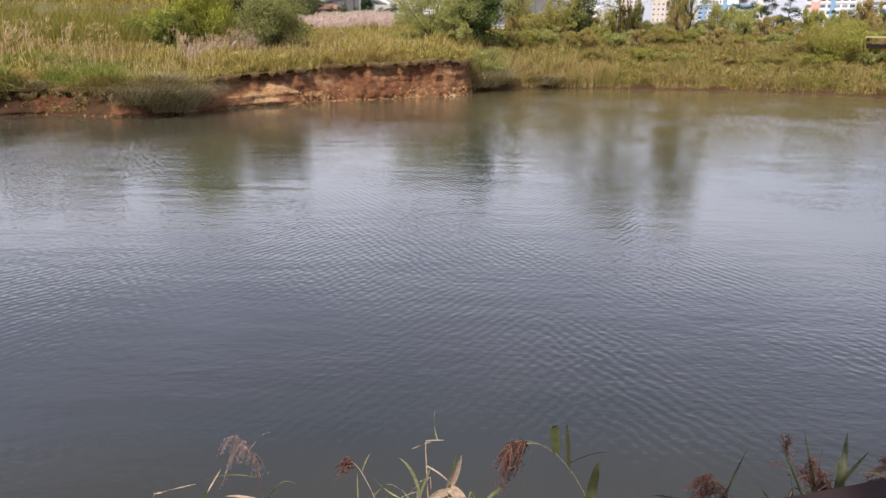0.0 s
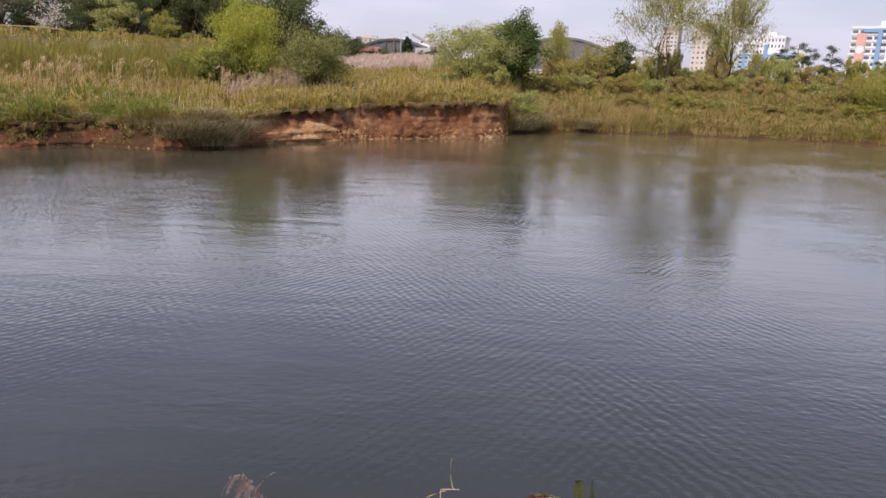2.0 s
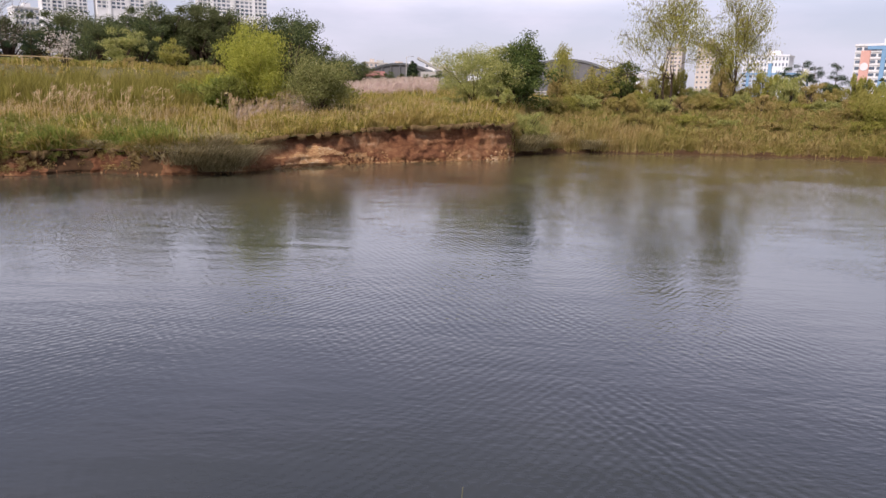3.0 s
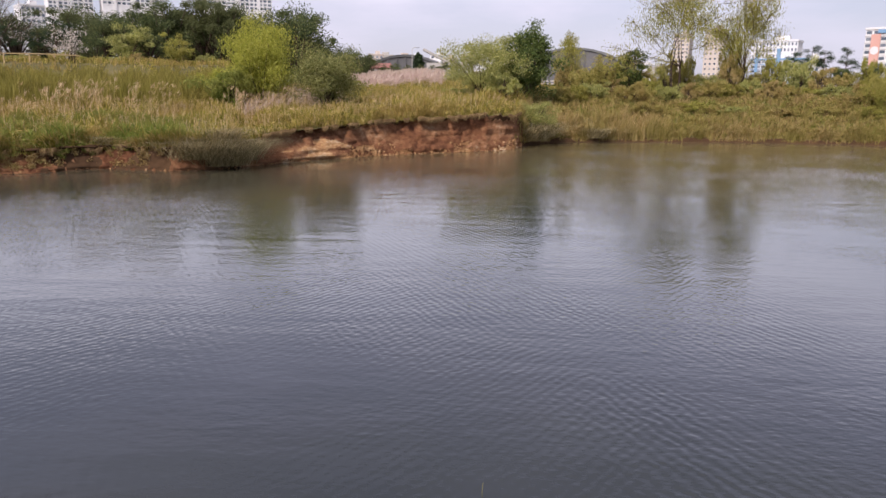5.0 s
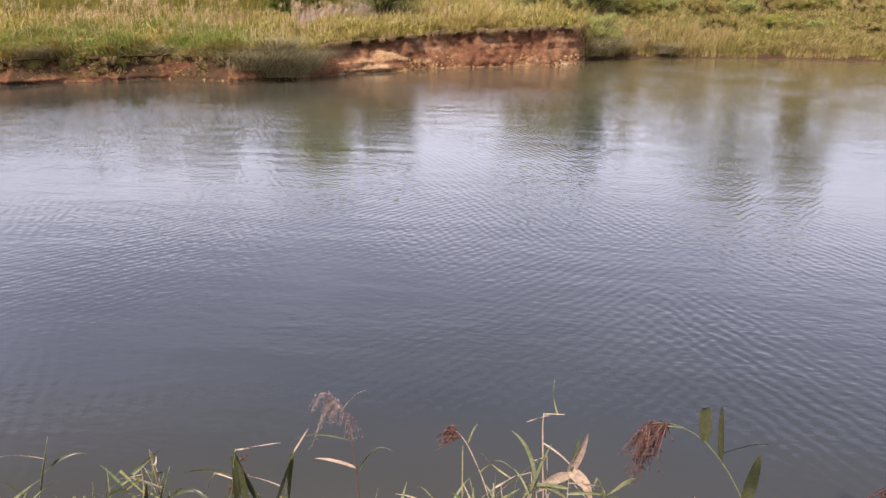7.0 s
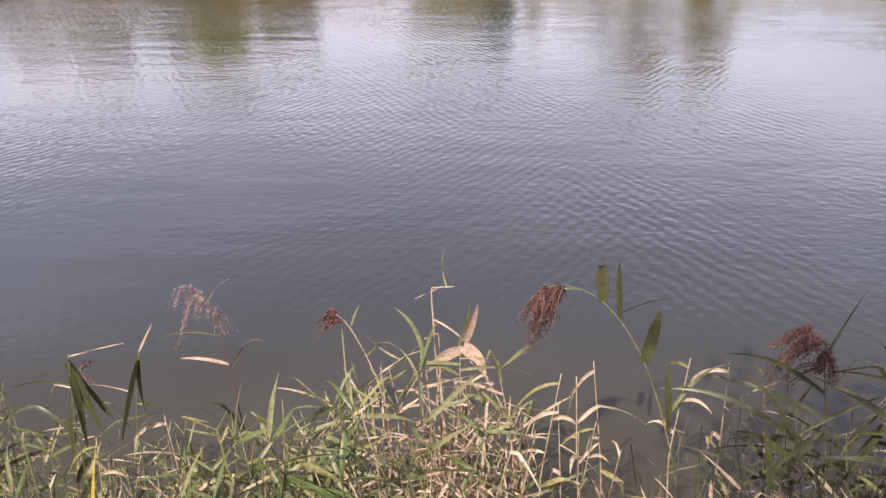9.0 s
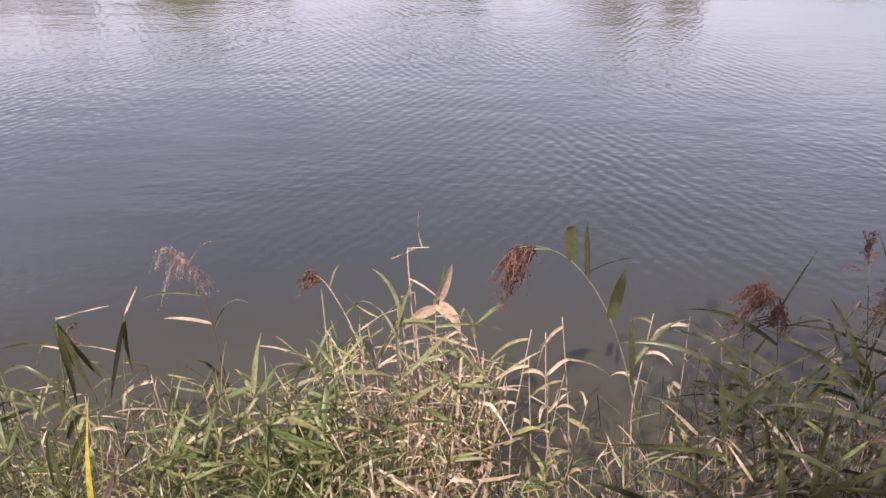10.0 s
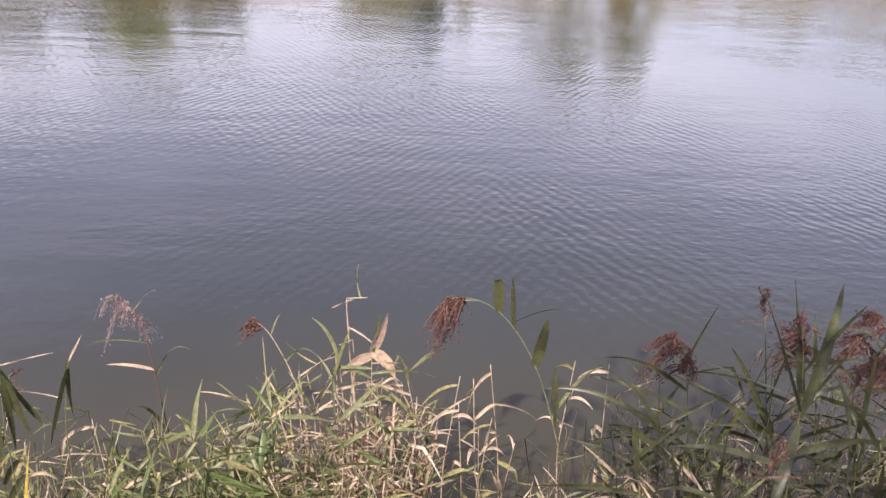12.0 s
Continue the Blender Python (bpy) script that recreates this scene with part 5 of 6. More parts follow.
def arc(p0, d, length, droop, bow=0.0, kink=0.0, at=0.6, k=12):
    """Points of a leaf that leaves p0 along d, bows to one side, sinks under its weight and may be folded over."""
    d = np.asarray(d, float) / np.linalg.norm(d)
    t = np.linspace(0, 1, k)[:, None]
    across = np.array([d[1], -d[0], 0.0]) + 1e-6
    across /= np.linalg.norm(across)
    p = np.asarray(p0, float) + d * length * t + np.array([0, 0, -1.0]) * droop * length * t ** 2.6 + across * bow * length * t ** 2
    over = np.clip(t - at, 0, 1) * length
    return p + over * (np.array([0, 0, -1.0]) * kink - d * kink * 0.55)


def blade_mesh(path, width, side=None, fold=0.25, turn=0.9, start=0.0):
    """A folded leaf along a path, broadest near its foot, twisting towards a long thin tip."""
    k = len(path)
    d = np.gradient(path, axis=0)
    d /= np.linalg.norm(d, axis=1)[:, None] + 1e-9
    s = np.cross(d, side if side is not None else np.array([0.2, -0.8, 0.5]))
    s /= np.linalg.norm(s, axis=1)[:, None] + 1e-9
    n = np.cross(s, d)
    t = np.linspace(0, 1, k)
    w = width * 0.5 * ((t + 0.04) ** 0.42 * (1.0 - t) ** 0.75 * 1.75)[:, None]
    w[-1] = 0.0006
    twist = (start + t * turn)[:, None]
    s2, n2 = s * np.cos(twist) + n * np.sin(twist), n * np.cos(twist) - s * np.sin(twist)
    v = np.stack([path - s2 * w + n2 * w * fold, path - n2 * w * fold * 0.3, path + s2 * w + n2 * w * fold], 1).reshape(-1, 3)
    tr = []
    for q in range(k - 1):
        for c in (0, 1):
            a = q * 3 + c
            tr += [(a, a + 1, a + 4), (a, a + 4, a + 3)]
    return v, np.array(tr)


def panicle_mesh(path, strands, length, droop, r, spread=0.6):
    """A reed's flower head: drooping strands with small spikelets along them."""
    k = 6
    f = r.uniform(0, 1, strands)
    root = np.stack([np.interp(f * (len(path) - 1), np.arange(len(path)), path[:, c]) for c in range(3)], 1)
    lock = r.normal(size=(9, 3)) * spread
    d = (path[-1] - path[0]) / np.linalg.norm(path[-1] - path[0]) * 0.8 + lock[(f * 8.99).astype(int)] + r.normal(size=(strands, 3)) * spread * 0.3
    d /= np.linalg.norm(d, axis=1)[:, None]
    L = length * r.uniform(0.5, 1.15, strands) * (1.15 - 0.4 * f)
    t = np.linspace(0, 1, k)
    p = root[:, None] + d[:, None] * (L[:, None] * t)[:, :, None] + np.array([0, 0, -1.0]) * (droop * L[:, None] * t ** 1.6)[:, :, None]
    side = r.normal(size=(strands, 3))
    side /= np.linalg.norm(side, axis=1)[:, None]
    g1 = ribbons(p, np.tile(np.array([0.002, 0.003, 0.004, 0.004, 0.003, 0.001]), (strands, 1)), side)
    c = p[:, 1:].reshape(-1, 3)
    c = np.concatenate([c + r.normal(size=c.shape) * 0.005 for _ in range(3)])
    ax = np.repeat((p[:, 1:] - p[:, :-1]).reshape(-1, 3)[None], 3, 0).reshape(-1, 3)
    ax = ax / (np.linalg.norm(ax, axis=1)[:, None] + 1e-9)
    g2 = leaves(c, r.uniform(0.012, 0.026, len(c)), r.uniform(0.003, 0.007, len(c)), ax)
    return join([g1, g2])


def reed(stem, leaf_list, label, head=None, leaf_mat=None, stem_mat=None, seed=1, group="reeds at the near edge", stem_r=0.0045, ease=3):
    """One reed: a bent stem, its leaves (height share, way, length, width, droop, material or None) and its flower head (strands, length, droop, spread, material)."""
    r = np.random.default_rng(seed)
    thing = new("reed")
    ctrl = np.array(stem, float)
    thing.location = ctrl[0]
    ctrl = ctrl - ctrl[0]
    n = len(ctrl)
    u = np.linspace(0, n - 1, 22)
    path = np.stack([np.interp(u, np.arange(n), ctrl[:, c]) for c in range(3)], 1)
    for _ in range(ease):
        path[1:-1] = (path[:-2] + path[1:-1] * 2 + path[2:]) / 4
    arrays_object("stem", tube(path, np.linspace(stem_r, stem_r * 0.4, 22), 6), stem_mat or M_PALEGREEN, thing, "", True)
    for f, way, L, w, dr, *mt in leaf_list:
        w = w * (0.75 if mt and mt[0] is M_STRAW else 1.0)
        p0 = np.array([np.interp(f * 21, np.arange(22), path[:, c]) for c in range(3)])
        dry = bool(mt) and mt[0] in (M_STRAW, M_PALEGREEN, M_LITTER)
        kink = r.uniform(0.5, 1.5) if r.uniform() < (0.40 if dry else 0.12) else 0.0
        line = arc(p0, way, L, dr, r.normal() * (0.16 if dry else 0.07), kink, r.uniform(0.35, 0.8))
        arrays_object("leaf", blade_mesh(line, w, r.normal(size=3) * 0.5 + np.array([0.2, -1.0, 0.4]), 0.45 if dry else 0.25, r.normal() * (1.6 if dry else 0.7)), (mt[0] if mt else leaf_mat) or M_REED, thing, "", True)
    if head:
        arrays_object("flower_head", panicle_mesh(path[-(head[5] if len(head) > 5 else 5):], head[0], head[1], head[2], r, head[3]), head[4], thing)
    return tagged(thing, label, "reed", group)


# the tall bent reed with a hanging red-brown head
reed([(1.12, 2.9, 0.2), (1.10, 3.05, 0.8), (1.0, 3.2, 1.34), (0.86, 3.4, 1.80), (0.66, 3.5, 2.05), (0.47, 3.52, 2.11), (0.38, 3.52, 2.07)],
     [(0.60, (-0.08, 0.1, 1.0), 0.30, 0.070, 0.0), (0.67, (-0.08, 0.1, 1.0), 0.30, 0.066, 0.0), (0.50, (0.12, 0.1, 1.0), 0.28, 0.072, 0.0), (0.38, (-0.10, 0.05, 1.0), 0.42, 0.046, 0.1),
      (0.76, (-1.0, 0.1, 0.1), 0.16, 0.016, 0.3), (0.62, (0.9, 0.2, 0.35), 0.30, 0.014, 0.25), (0.40, (0.5, 0.3, 0.9), 0.5, 0.022, 0.3, M_PALEGREEN)],
     "tall bent green reed with a hanging red-brown head", (150, 0.15, 1.5, 0.60, M_PANICLE, 5), seed=2)
reed([(-0.12, 3.1, 0.15), (-0.2, 3.3, 0.9), (-0.38, 3.55, 1.55), (-0.52, 3.64, 1.80), (-0.60, 3.66, 1.86)],
     [(0.45, (-0.5, 0.2, 0.9), 0.26, 0.014, 0.4, M_STRAW), (0.6, (0.5, 0.1, 0.8), 0.28, 0.016, 0.4, M_PALEGREEN), (0.75, (0.3, 0.3, 0.9), 0.2, 0.012, 0.3, M_PALEGREEN), (0.3, (0.6, 0.1, 0.8), 0.35, 0.018, 0.5)],
     "slim reed with a small reddish drooping head", (60, 0.12, 1.1, 0.25, M_PANICLE), seed=3, stem_mat=M_STRAW)
reed([(-0.86, 3.05, 0.15), (-0.95, 3.3, 0.8), (-1.10, 3.55, 1.38), (-1.15, 3.66, 1.70), (-1.24, 3.74, 1.90), (-1.35, 3.77, 1.93)],
     [(0.62, (-1.0, 0.1, 0.15), 0.36, 0.014, 0.3), (0.52, (-1.0, 0.0, 0.35), 0.24, 0.022, 0.1, M_ORANGE), (0.5, (0.4, 0.2, 1.0), 0.42, 0.016, 0.4, M_PALEGREEN), (0.78, (0.55, 0.1, 0.8), 0.24, 0.012, 0.3, M_STRAW), (0.35, (-0.3, 0.1, 0.9), 0.4, 0.022, 0.4)],
     "arching reed with a pale feathery head", (90, 0.17, 1.6, 0.30, M_FEATHER, 8), seed=4, stem_mat=M_PANICLE)
# withered leaves over the dry clump
reed([(0.12, 3.0, 0.1), (0.08, 3.2, 0.9), (0.02, 3.38, 1.60), (0.02, 3.40, 1.86)],
     [(0.98, (0.35, 0.0, 1.0), 0.23, 0.080, 0.0, M_ORANGE), (0.99, (0.6, 0.0, -0.4), 0.16, 0.070, 0.3, M_ORANGE), (0.96, (-0.6, 0.0, -0.2), 0.16, 0.070, 0.5, M_ORANGE), (0.95, (0.9, 0.0, -0.25), 0.14, 0.030, 0.3, M_STRAW), (0.9, (1.0, -0.1, 0.15), 0.30, 0.016, 0.2, M_STRAW), (0.86, (-1.0, 0.0, 0.15), 0.30, 0.022, 0.2, M_PALEGREEN),
      (0.82, (0.9, -0.1, 0.3), 0.34, 0.020, 0.3, M_PALEGREEN), (0.78, (-0.8, 0.1, 0.5), 0.32, 0.020, 0.5, M_PALEGREEN), (0.9, (0.1, 0.1, 1.0), 0.30, 0.022, 0.05, M_GREENLEAF), (0.7, (0.6, 0.1, 0.6), 0.3, 0.02, 0.6, M_STRAW)],
     "dry reed topped by a withered orange leaf", None, stem_mat=M_STRAW, seed=5)
# dark reeds in the shade
DARK = "reeds with dark broad leaves"
reed([(1.75, 2.85, 0.2), (1.72, 3.05, 0.9), (1.66, 3.25, 1.5), (1.62, 3.36, 1.86), (1.55, 3.40, 1.96)],
     [(0.55, (-0.9, 0.15, 0.42), 0.62, 0.028, 0.25), (0.62, (-0.85, 0.2, 0.62), 0.55, 0.026, 0.35), (0.68, (0.9, 0.1, 0.25), 0.45, 0.024, 0.3), (0.45, (-1.0, 0.1, 0.3), 0.6, 0.03, 0.35), (0.74, (0.3, 0.1, 1.0), 0.4, 0.024, 0.1), (0.36, (0.7, 0.1, 0.7), 0.5, 0.03, 0.5)],
     "reed with long dark leaves and a drooping head", (170, 0.22, 1.35, 0.35, M_PANICLE, 8), seed=6, group=DARK)
reed([(2.15, 2.8, 0.2), (2.12, 3.0, 0.9), (2.05, 3.2, 1.55), (1.98, 3.32, 2.0), (1.92, 3.36, 2.25)],
     [(0.5, (-0.45, 0.1, 0.9), 0.6, 0.034, 0.15), (0.56, (0.12, 0.05, 1.0), 0.62, 0.036, 0.05), (0.44, (0.25, -0.1, 1.0), 0.55, 0.036, 0.15), (0.66, (0.8, 0.2, 0.6), 0.4, 0.024, 0.3), (0.60, (-0.9, 0.1, 0.35), 0.5, 0.024, 0.25), (0.34, (0.9, 0.0, 0.5), 0.5, 0.03, 0.4), (0.38, (-0.8, -0.1, 0.5), 0.5, 0.03, 0.4)],
     "upright reed with broad dark leaves and seed head", (22, 0.13, 0.3, 0.5, M_PANICLE), seed=7, group=DARK)
reed([(2.45, 2.85, 0.2), (2.42, 3.05, 0.9), (2.38, 3.28, 1.5), (2.32, 3.40, 1.84), (2.25, 3.44, 1.92)],
     [(0.6, (0.5, 0.1, 0.9), 0.45, 0.026, 0.2), (0.5, (-0.7, 0.1, 0.6), 0.5, 0.028, 0.35), (0.7, (0.9, 0.1, 0.3), 0.36, 0.02, 0.3), (0.4, (0.8, 0.0, 0.6), 0.5, 0.03, 0.4), (0.66, (-0.2, 0.1, 1.0), 0.4, 0.022, 0.1)],
     "reed with a dusky drooping flower head", (130, 0.19, 1.3, 0.35, M_PANICLE, 7), seed=8, group=DARK)
reed([(2.95, 2.9, 0.2), (2.92, 3.1, 0.9), (2.85, 3.35, 1.5), (2.78, 3.48, 1.9), (2.70, 3.52, 2.0)],
     [(0.6, (-0.5, 0.1, 0.9), 0.45, 0.026, 0.2), (0.5, (0.7, 0.1, 0.6), 0.5, 0.028, 0.35), (0.72, (-0.8, 0.1, 0.5), 0.36, 0.02, 0.3), (0.4, (-0.8, 0.0, 0.6), 0.5, 0.03, 0.4)],
     "reed with a dusky drooping flower head", (110, 0.18, 1.0, 0.38, M_PANICLE), seed=9, group=DARK)
reed([(1.35, 2.55, 0.5), (1.33, 2.7, 1.0), (1.30, 2.85, 1.4), (1.25, 2.95, 1.65)],
     [(0.7, (-0.95, 0.1, 0.15), 0.55, 0.032, 0.1), (0.8, (-0.2, 0.2, 1.0), 0.34, 0.034, 0.1), (0.6, (0.95, 0.2, 0.3), 0.55, 0.03, 0.3), (0.9, (0.7, 0.2, 0.7), 0.4, 0.026, 0.3), (0.5, (-0.8, 0.2, 0.6), 0.5, 0.03, 0.4)],
     "short leafy reed with broad dark leaves", None, seed=10, group=DARK)
# reeds with drooping dark leaves and one yellow leaf
reed([(-1.75, 2.8, 0.2), (-1.74, 3.0, 0.9), (-1.70, 3.15, 1.5), (-1.62, 3.22, 1.85)],
     [(0.62, (0.05, 0.1, 1.0), 0.36, 0.030, 0.1), (0.55, (0.4, -0.1, 0.8), 0.42, 0.034, 0.4), (0.7, (-0.6, 0.1, 0.7), 0.34, 0.024, 0.4), (0.8, (0.9, 0.1, 0.35), 0.3, 0.014, 0.3, M_PALEGREEN), (0.9, (-0.9, 0.1, 0.2), 0.3, 0.014, 0.2, M_STRAW), (0.45, (0.3, 0.1, 0.9), 0.45, 0.032, 0.4)],
     "leafy reed with a thin reddish head", (26, 0.10, 0.7, 0.4, M_PANICLE), seed=11)
reed([(-2.15, 2.8, 0.2), (-2.14, 3.0, 0.9), (-2.10, 3.2, 1.45), (-2.05, 3.3, 1.7)],
     [(0.65, (0.2, 0.1, 1.0), 0.4, 0.026, 0.2), (0.55, (-0.5, 0.0, 0.9), 0.4, 0.028, 0.4), (0.75, (0.7, 0.1, 0.6), 0.34, 0.02, 0.4), (0.85, (-0.9, 0.1, 0.3), 0.3, 0.014, 0.3, M_STRAW)],
     "leafy green reed leaning over the water", None, seed=12)
reed([(-1.36, 2.45, 0.6), (-1.34, 2.48, 1.1), (-1.30, 2.5, 1.45)],
     [(0.95, (0.10, 0.0, 1.0), 0.62, 0.028, 0.05, M_YELLOW), (0.8, (-0.3, 0.0, 0.9), 0.45, 0.028, 0.3, M_PALEGREEN), (0.7, (0.6, 0.1, 0.7), 0.35, 0.026, 0.5), (0.95, (0.35, 0.05, 0.9), 0.50, 0.030, 0.1, M_ORANGE)],
     "short reed with one bright yellow leaf", None, seed=13)

# large reed with a fan of broad dark leaves
reed([(1.92, 2.60, 0.4), (1.91, 2.66, 1.2), (1.89, 2.74, 1.8), (1.85, 2.82, 2.2), (1.81, 2.88, 2.4)],
     [(0.62, (-0.42, 0.2, 0.95), 0.62, 0.072, 0.05), (0.60, (0.30, 0.25, 1.0), 0.62, 0.062, 0.02), (0.66, (-0.22, 0.25, 1.0), 0.55, 0.060, 0.02), (0.58, (-0.25, -0.35, -0.25), 0.42, 0.056, 0.5),
      (0.66, (-0.95, 0.2, 0.28), 0.62, 0.036, 0.05), (0.74, (0.55, 0.2, 0.85), 0.40, 0.034, 0.05), (0.78, (-0.9, 0.2, 0.5), 0.40, 0.026, 0.15), (0.50, (0.8, 0.0, 0.35), 0.45, 0.044, 0.35), (0.46, (-0.9, 0.1, 0.35), 0.62, 0.040, 0.15)],
     "large reed with a fan of broad dark leaves", (46, 0.12, 0.4, 0.45, M_PANICLE), seed=16, group=DARK, stem_r=0.006)
# reeds whose withered dark leaves hang straight down
reed([(-1.64, 2.95, 0.2), (-1.63, 3.0, 1.0), (-1.60, 3.05, 1.7), (-1.56, 3.08, 2.02)],
     [(0.96, (0.22, -0.05, -1.0), 0.40, 0.085, 0.0), (0.98, (0.34, 0.0, -1.0), 0.34, 0.060, 0.0), (0.9, (0.10, -0.1, -1.0), 0.28, 0.034, 0.0), (0.99, (0.8, 0.1, 0.2), 0.22, 0.014, 0.1, M_STRAW), (0.85, (-0.9, 0.1, 0.1), 0.26, 0.016, 0.2)],
     "reed with dark withered leaves hanging down", None, seed=17)
reed([(-1.36, 2.95, 0.2), (-1.37, 3.0, 1.0), (-1.34, 3.05, 1.7), (-1.27, 3.08, 2.04)],
     [(0.96, (-0.34, -0.05, -1.0), 0.42, 0.080, 0.0), (0.98, (-0.16, 0.0, -1.0), 0.34, 0.066, 0.0), (0.99, (0.5, 0.1, 0.9), 0.16, 0.014, 0.0, M_STRAW), (0.8, (-0.9, 0.1, 0.3), 0.24, 0.010, 0.1, M_STRAW)],
     "reed with dark withered leaves hanging down", None, seed=18)

# broad dark leaves crowding the shaded stretch
rb = np.random.default_rng(88)
for k_ in range(5):
    x_, y_, h_ = 1.55 + 0.30 * k_ + rb.uniform(-0.06, 0.06), rb.uniform(2.62, 3.1), rb.uniform(1.45, 1.85)
    lv_ = []
    for q in range(7):
        side_ = -1 if rb.uniform() < 0.68 else 1
        lv_.append((rb.uniform(0.55, 1.0), (side_ * rb.uniform(0.5, 1.0), rb.uniform(0.0, 0.3), rb.uniform(0.15, 0.9)), rb.uniform(0.36, 0.72), rb.uniform(0.020, 0.042), rb.uniform(0.05, 0.35)))
    reed([(x_, y_, 0.2), (x_ - 0.02, y_ + 0.05, h_ * 0.5), (x_ - 0.05, y_ + 0.12, h_ * 0.85), (x_ - 0.08, y_ + 0.18, h_)], lv_,
         "leafy reed with long broad dark leaves", None, seed=200 + k_, group=DARK, stem_r=0.005)

# more of the same kinds along the margin
by_label = {}
for o in list(scene.objects):
    if o.name.split(".")[0] == "reed" and "label" in o:
        by_label.setdefault(o["label"], o)
for lb, spots in (("short leafy reed with broad dark leaves", [(1.75, 2.62, 40), (2.15, 2.58, -50), (2.55, 2.62, 90), (2.9, 2.7, 20)]),
                  ("reed with long dark leaves and a drooping head", [(2.62, 2.95, -25), (3.2, 3.0, 30)]),
                  ("upright reed with broad dark leaves and seed head", [(1.5, 2.95, 160), (2.75, 2.8, 60), (1.95, 2.75, -120), (3.1, 2.85, 100)]),
                  ("leafy green reed leaning over the water", [(-2.4, 2.85, -40), (-1.15, 2.8, 110), (-2.75, 2.9, 20)])):
    for x_, y_, turn_ in spots:
        g_ = max(float(ground_z(x_, y_)[0]), 0.1)
        copy_thing(by_label[lb], pose(x_, y_, g_, 0, 0, turn_))
for k_, (x_, y_, h_) in enumerate([(-0.42, 3.12, 1.62), (-0.22, 3.2, 1.78), (0.2, 3.2, 1.75), (0.36, 3.1, 1.6), (-0.62, 3.05, 1.5), (-0.05, 3.05, 1.7)]):
    rk = np.random.default_rng(60 + k_)
    lv_ = [(0.45 + 0.075 * q, (rk.normal(), 0.3 * rk.normal(), rk.uniform(0.4, 1.3)), rk.uniform(0.24, 0.42), rk.uniform(0.015, 0.027), rk.uniform(0.0, 0.35), (M_PALEGREEN, M_PALEGREEN, M_STRAW)[q % 3]) for q in range(8)]
    reed([(x_, y_, 0.1), (x_ + 0.03, y_ + 0.05, h_ * 0.5), (x_ + rk.uniform(-0.08, 0.08), y_ + 0.12, h_ * 0.85), (x_ + rk.uniform(-0.15, 0.15), y_ + 0.18, h_)], lv_,
         "pale green reed with broad pointed leaves", None, stem_mat=M_STRAW, seed=70 + k_, group="pale reeds of the clump")

# smaller reeds filling the margin
r3 = np.random.default_rng(21)


def small_reed(seed, mats, h):
    r = np.random.default_rng(seed)
    b = np.array([0.0, 0.0, 0.0])
    lean = r.uniform(-0.3, 0.3), r.uniform(0.05, 0.35)
    stem = [b, b + np.array([lean[0] * 0.2, lean[1] * 0.25, h * 0.5]), b + np.array([lean[0] * 0.6, lean[1] * 0.7, h * 0.85]), b + np.array([lean[0], lean[1], h])]
    lv = []
    for k in range(7):
        a = r.uniform(0, 2 * np.pi)
        lv.append((r.uniform(0.3, 1.0), (np.cos(a), 0.5 * np.sin(a), r.uniform(0.3, 1.2)), r.uniform(0.14, 0.34), r.uniform(0.009, 0.022), r.uniform(0.0, 0.22), mats[int(r.integers(0, len(mats)))]))
    return reed(stem, lv, "small half-dry reed with narrow leaves", None, stem_mat=mats[0], seed=seed, group="small reeds in the margin", stem_r=0.0035)


smalls = [small_reed(100 + k, mt, h) for k, (mt, h) in enumerate([((M_STRAW, M_PALEGREEN), 1.35), ((M_PALEGREEN, M_REED), 1.25), ((M_STRAW, M_STRAW, M_PALEGREEN), 1.15), ((M_REED, M_PALEGREEN, M_STRAW), 1.2)])]
MARGIN_X = [-3.2, -2.4, -1.6, -1.0, -0.6, 0.0, 0.35, 0.6, 1.0, 1.5, 2.0, 2.6, 3.6]
MARGIN_H = [1.7, 1.62, 1.42, 1.42, 1.65, 1.9, 1.50, 1.15, 1.30, 1.75, 1.9, 1.9, 1.9]
for k in range(52):
    x = r3.uniform(-2.9, 3.3)
    y = r3.uniform(2.5, 3.3)
    hmax = np.interp(x, MARGIN_X, MARGIN_H)
    src = smalls[k % 4] if x > -0.7 and x < 0.9 else smalls[(1, 3, 0)[k % 3]] if x < 0 else smalls[(1, 3, 3)[k % 3]]
    g = float(ground_z(x, y)[0])
    m = pose(x, y, max(g, -0.1) - 0.03, 0, 0, r3.uniform(-60, 60)) @ Matrix.Scale((hmax - max(g, 0) * 0.8) / 1.25 * r3.uniform(0.72, 1.05), 4)
    if k < 4:
        smalls[k].matrix_basis = pose(x, y, max(g, -0.1) - 0.03, 0, 0, r3.uniform(-60, 60))
    else:
        copy_thing(src, m)


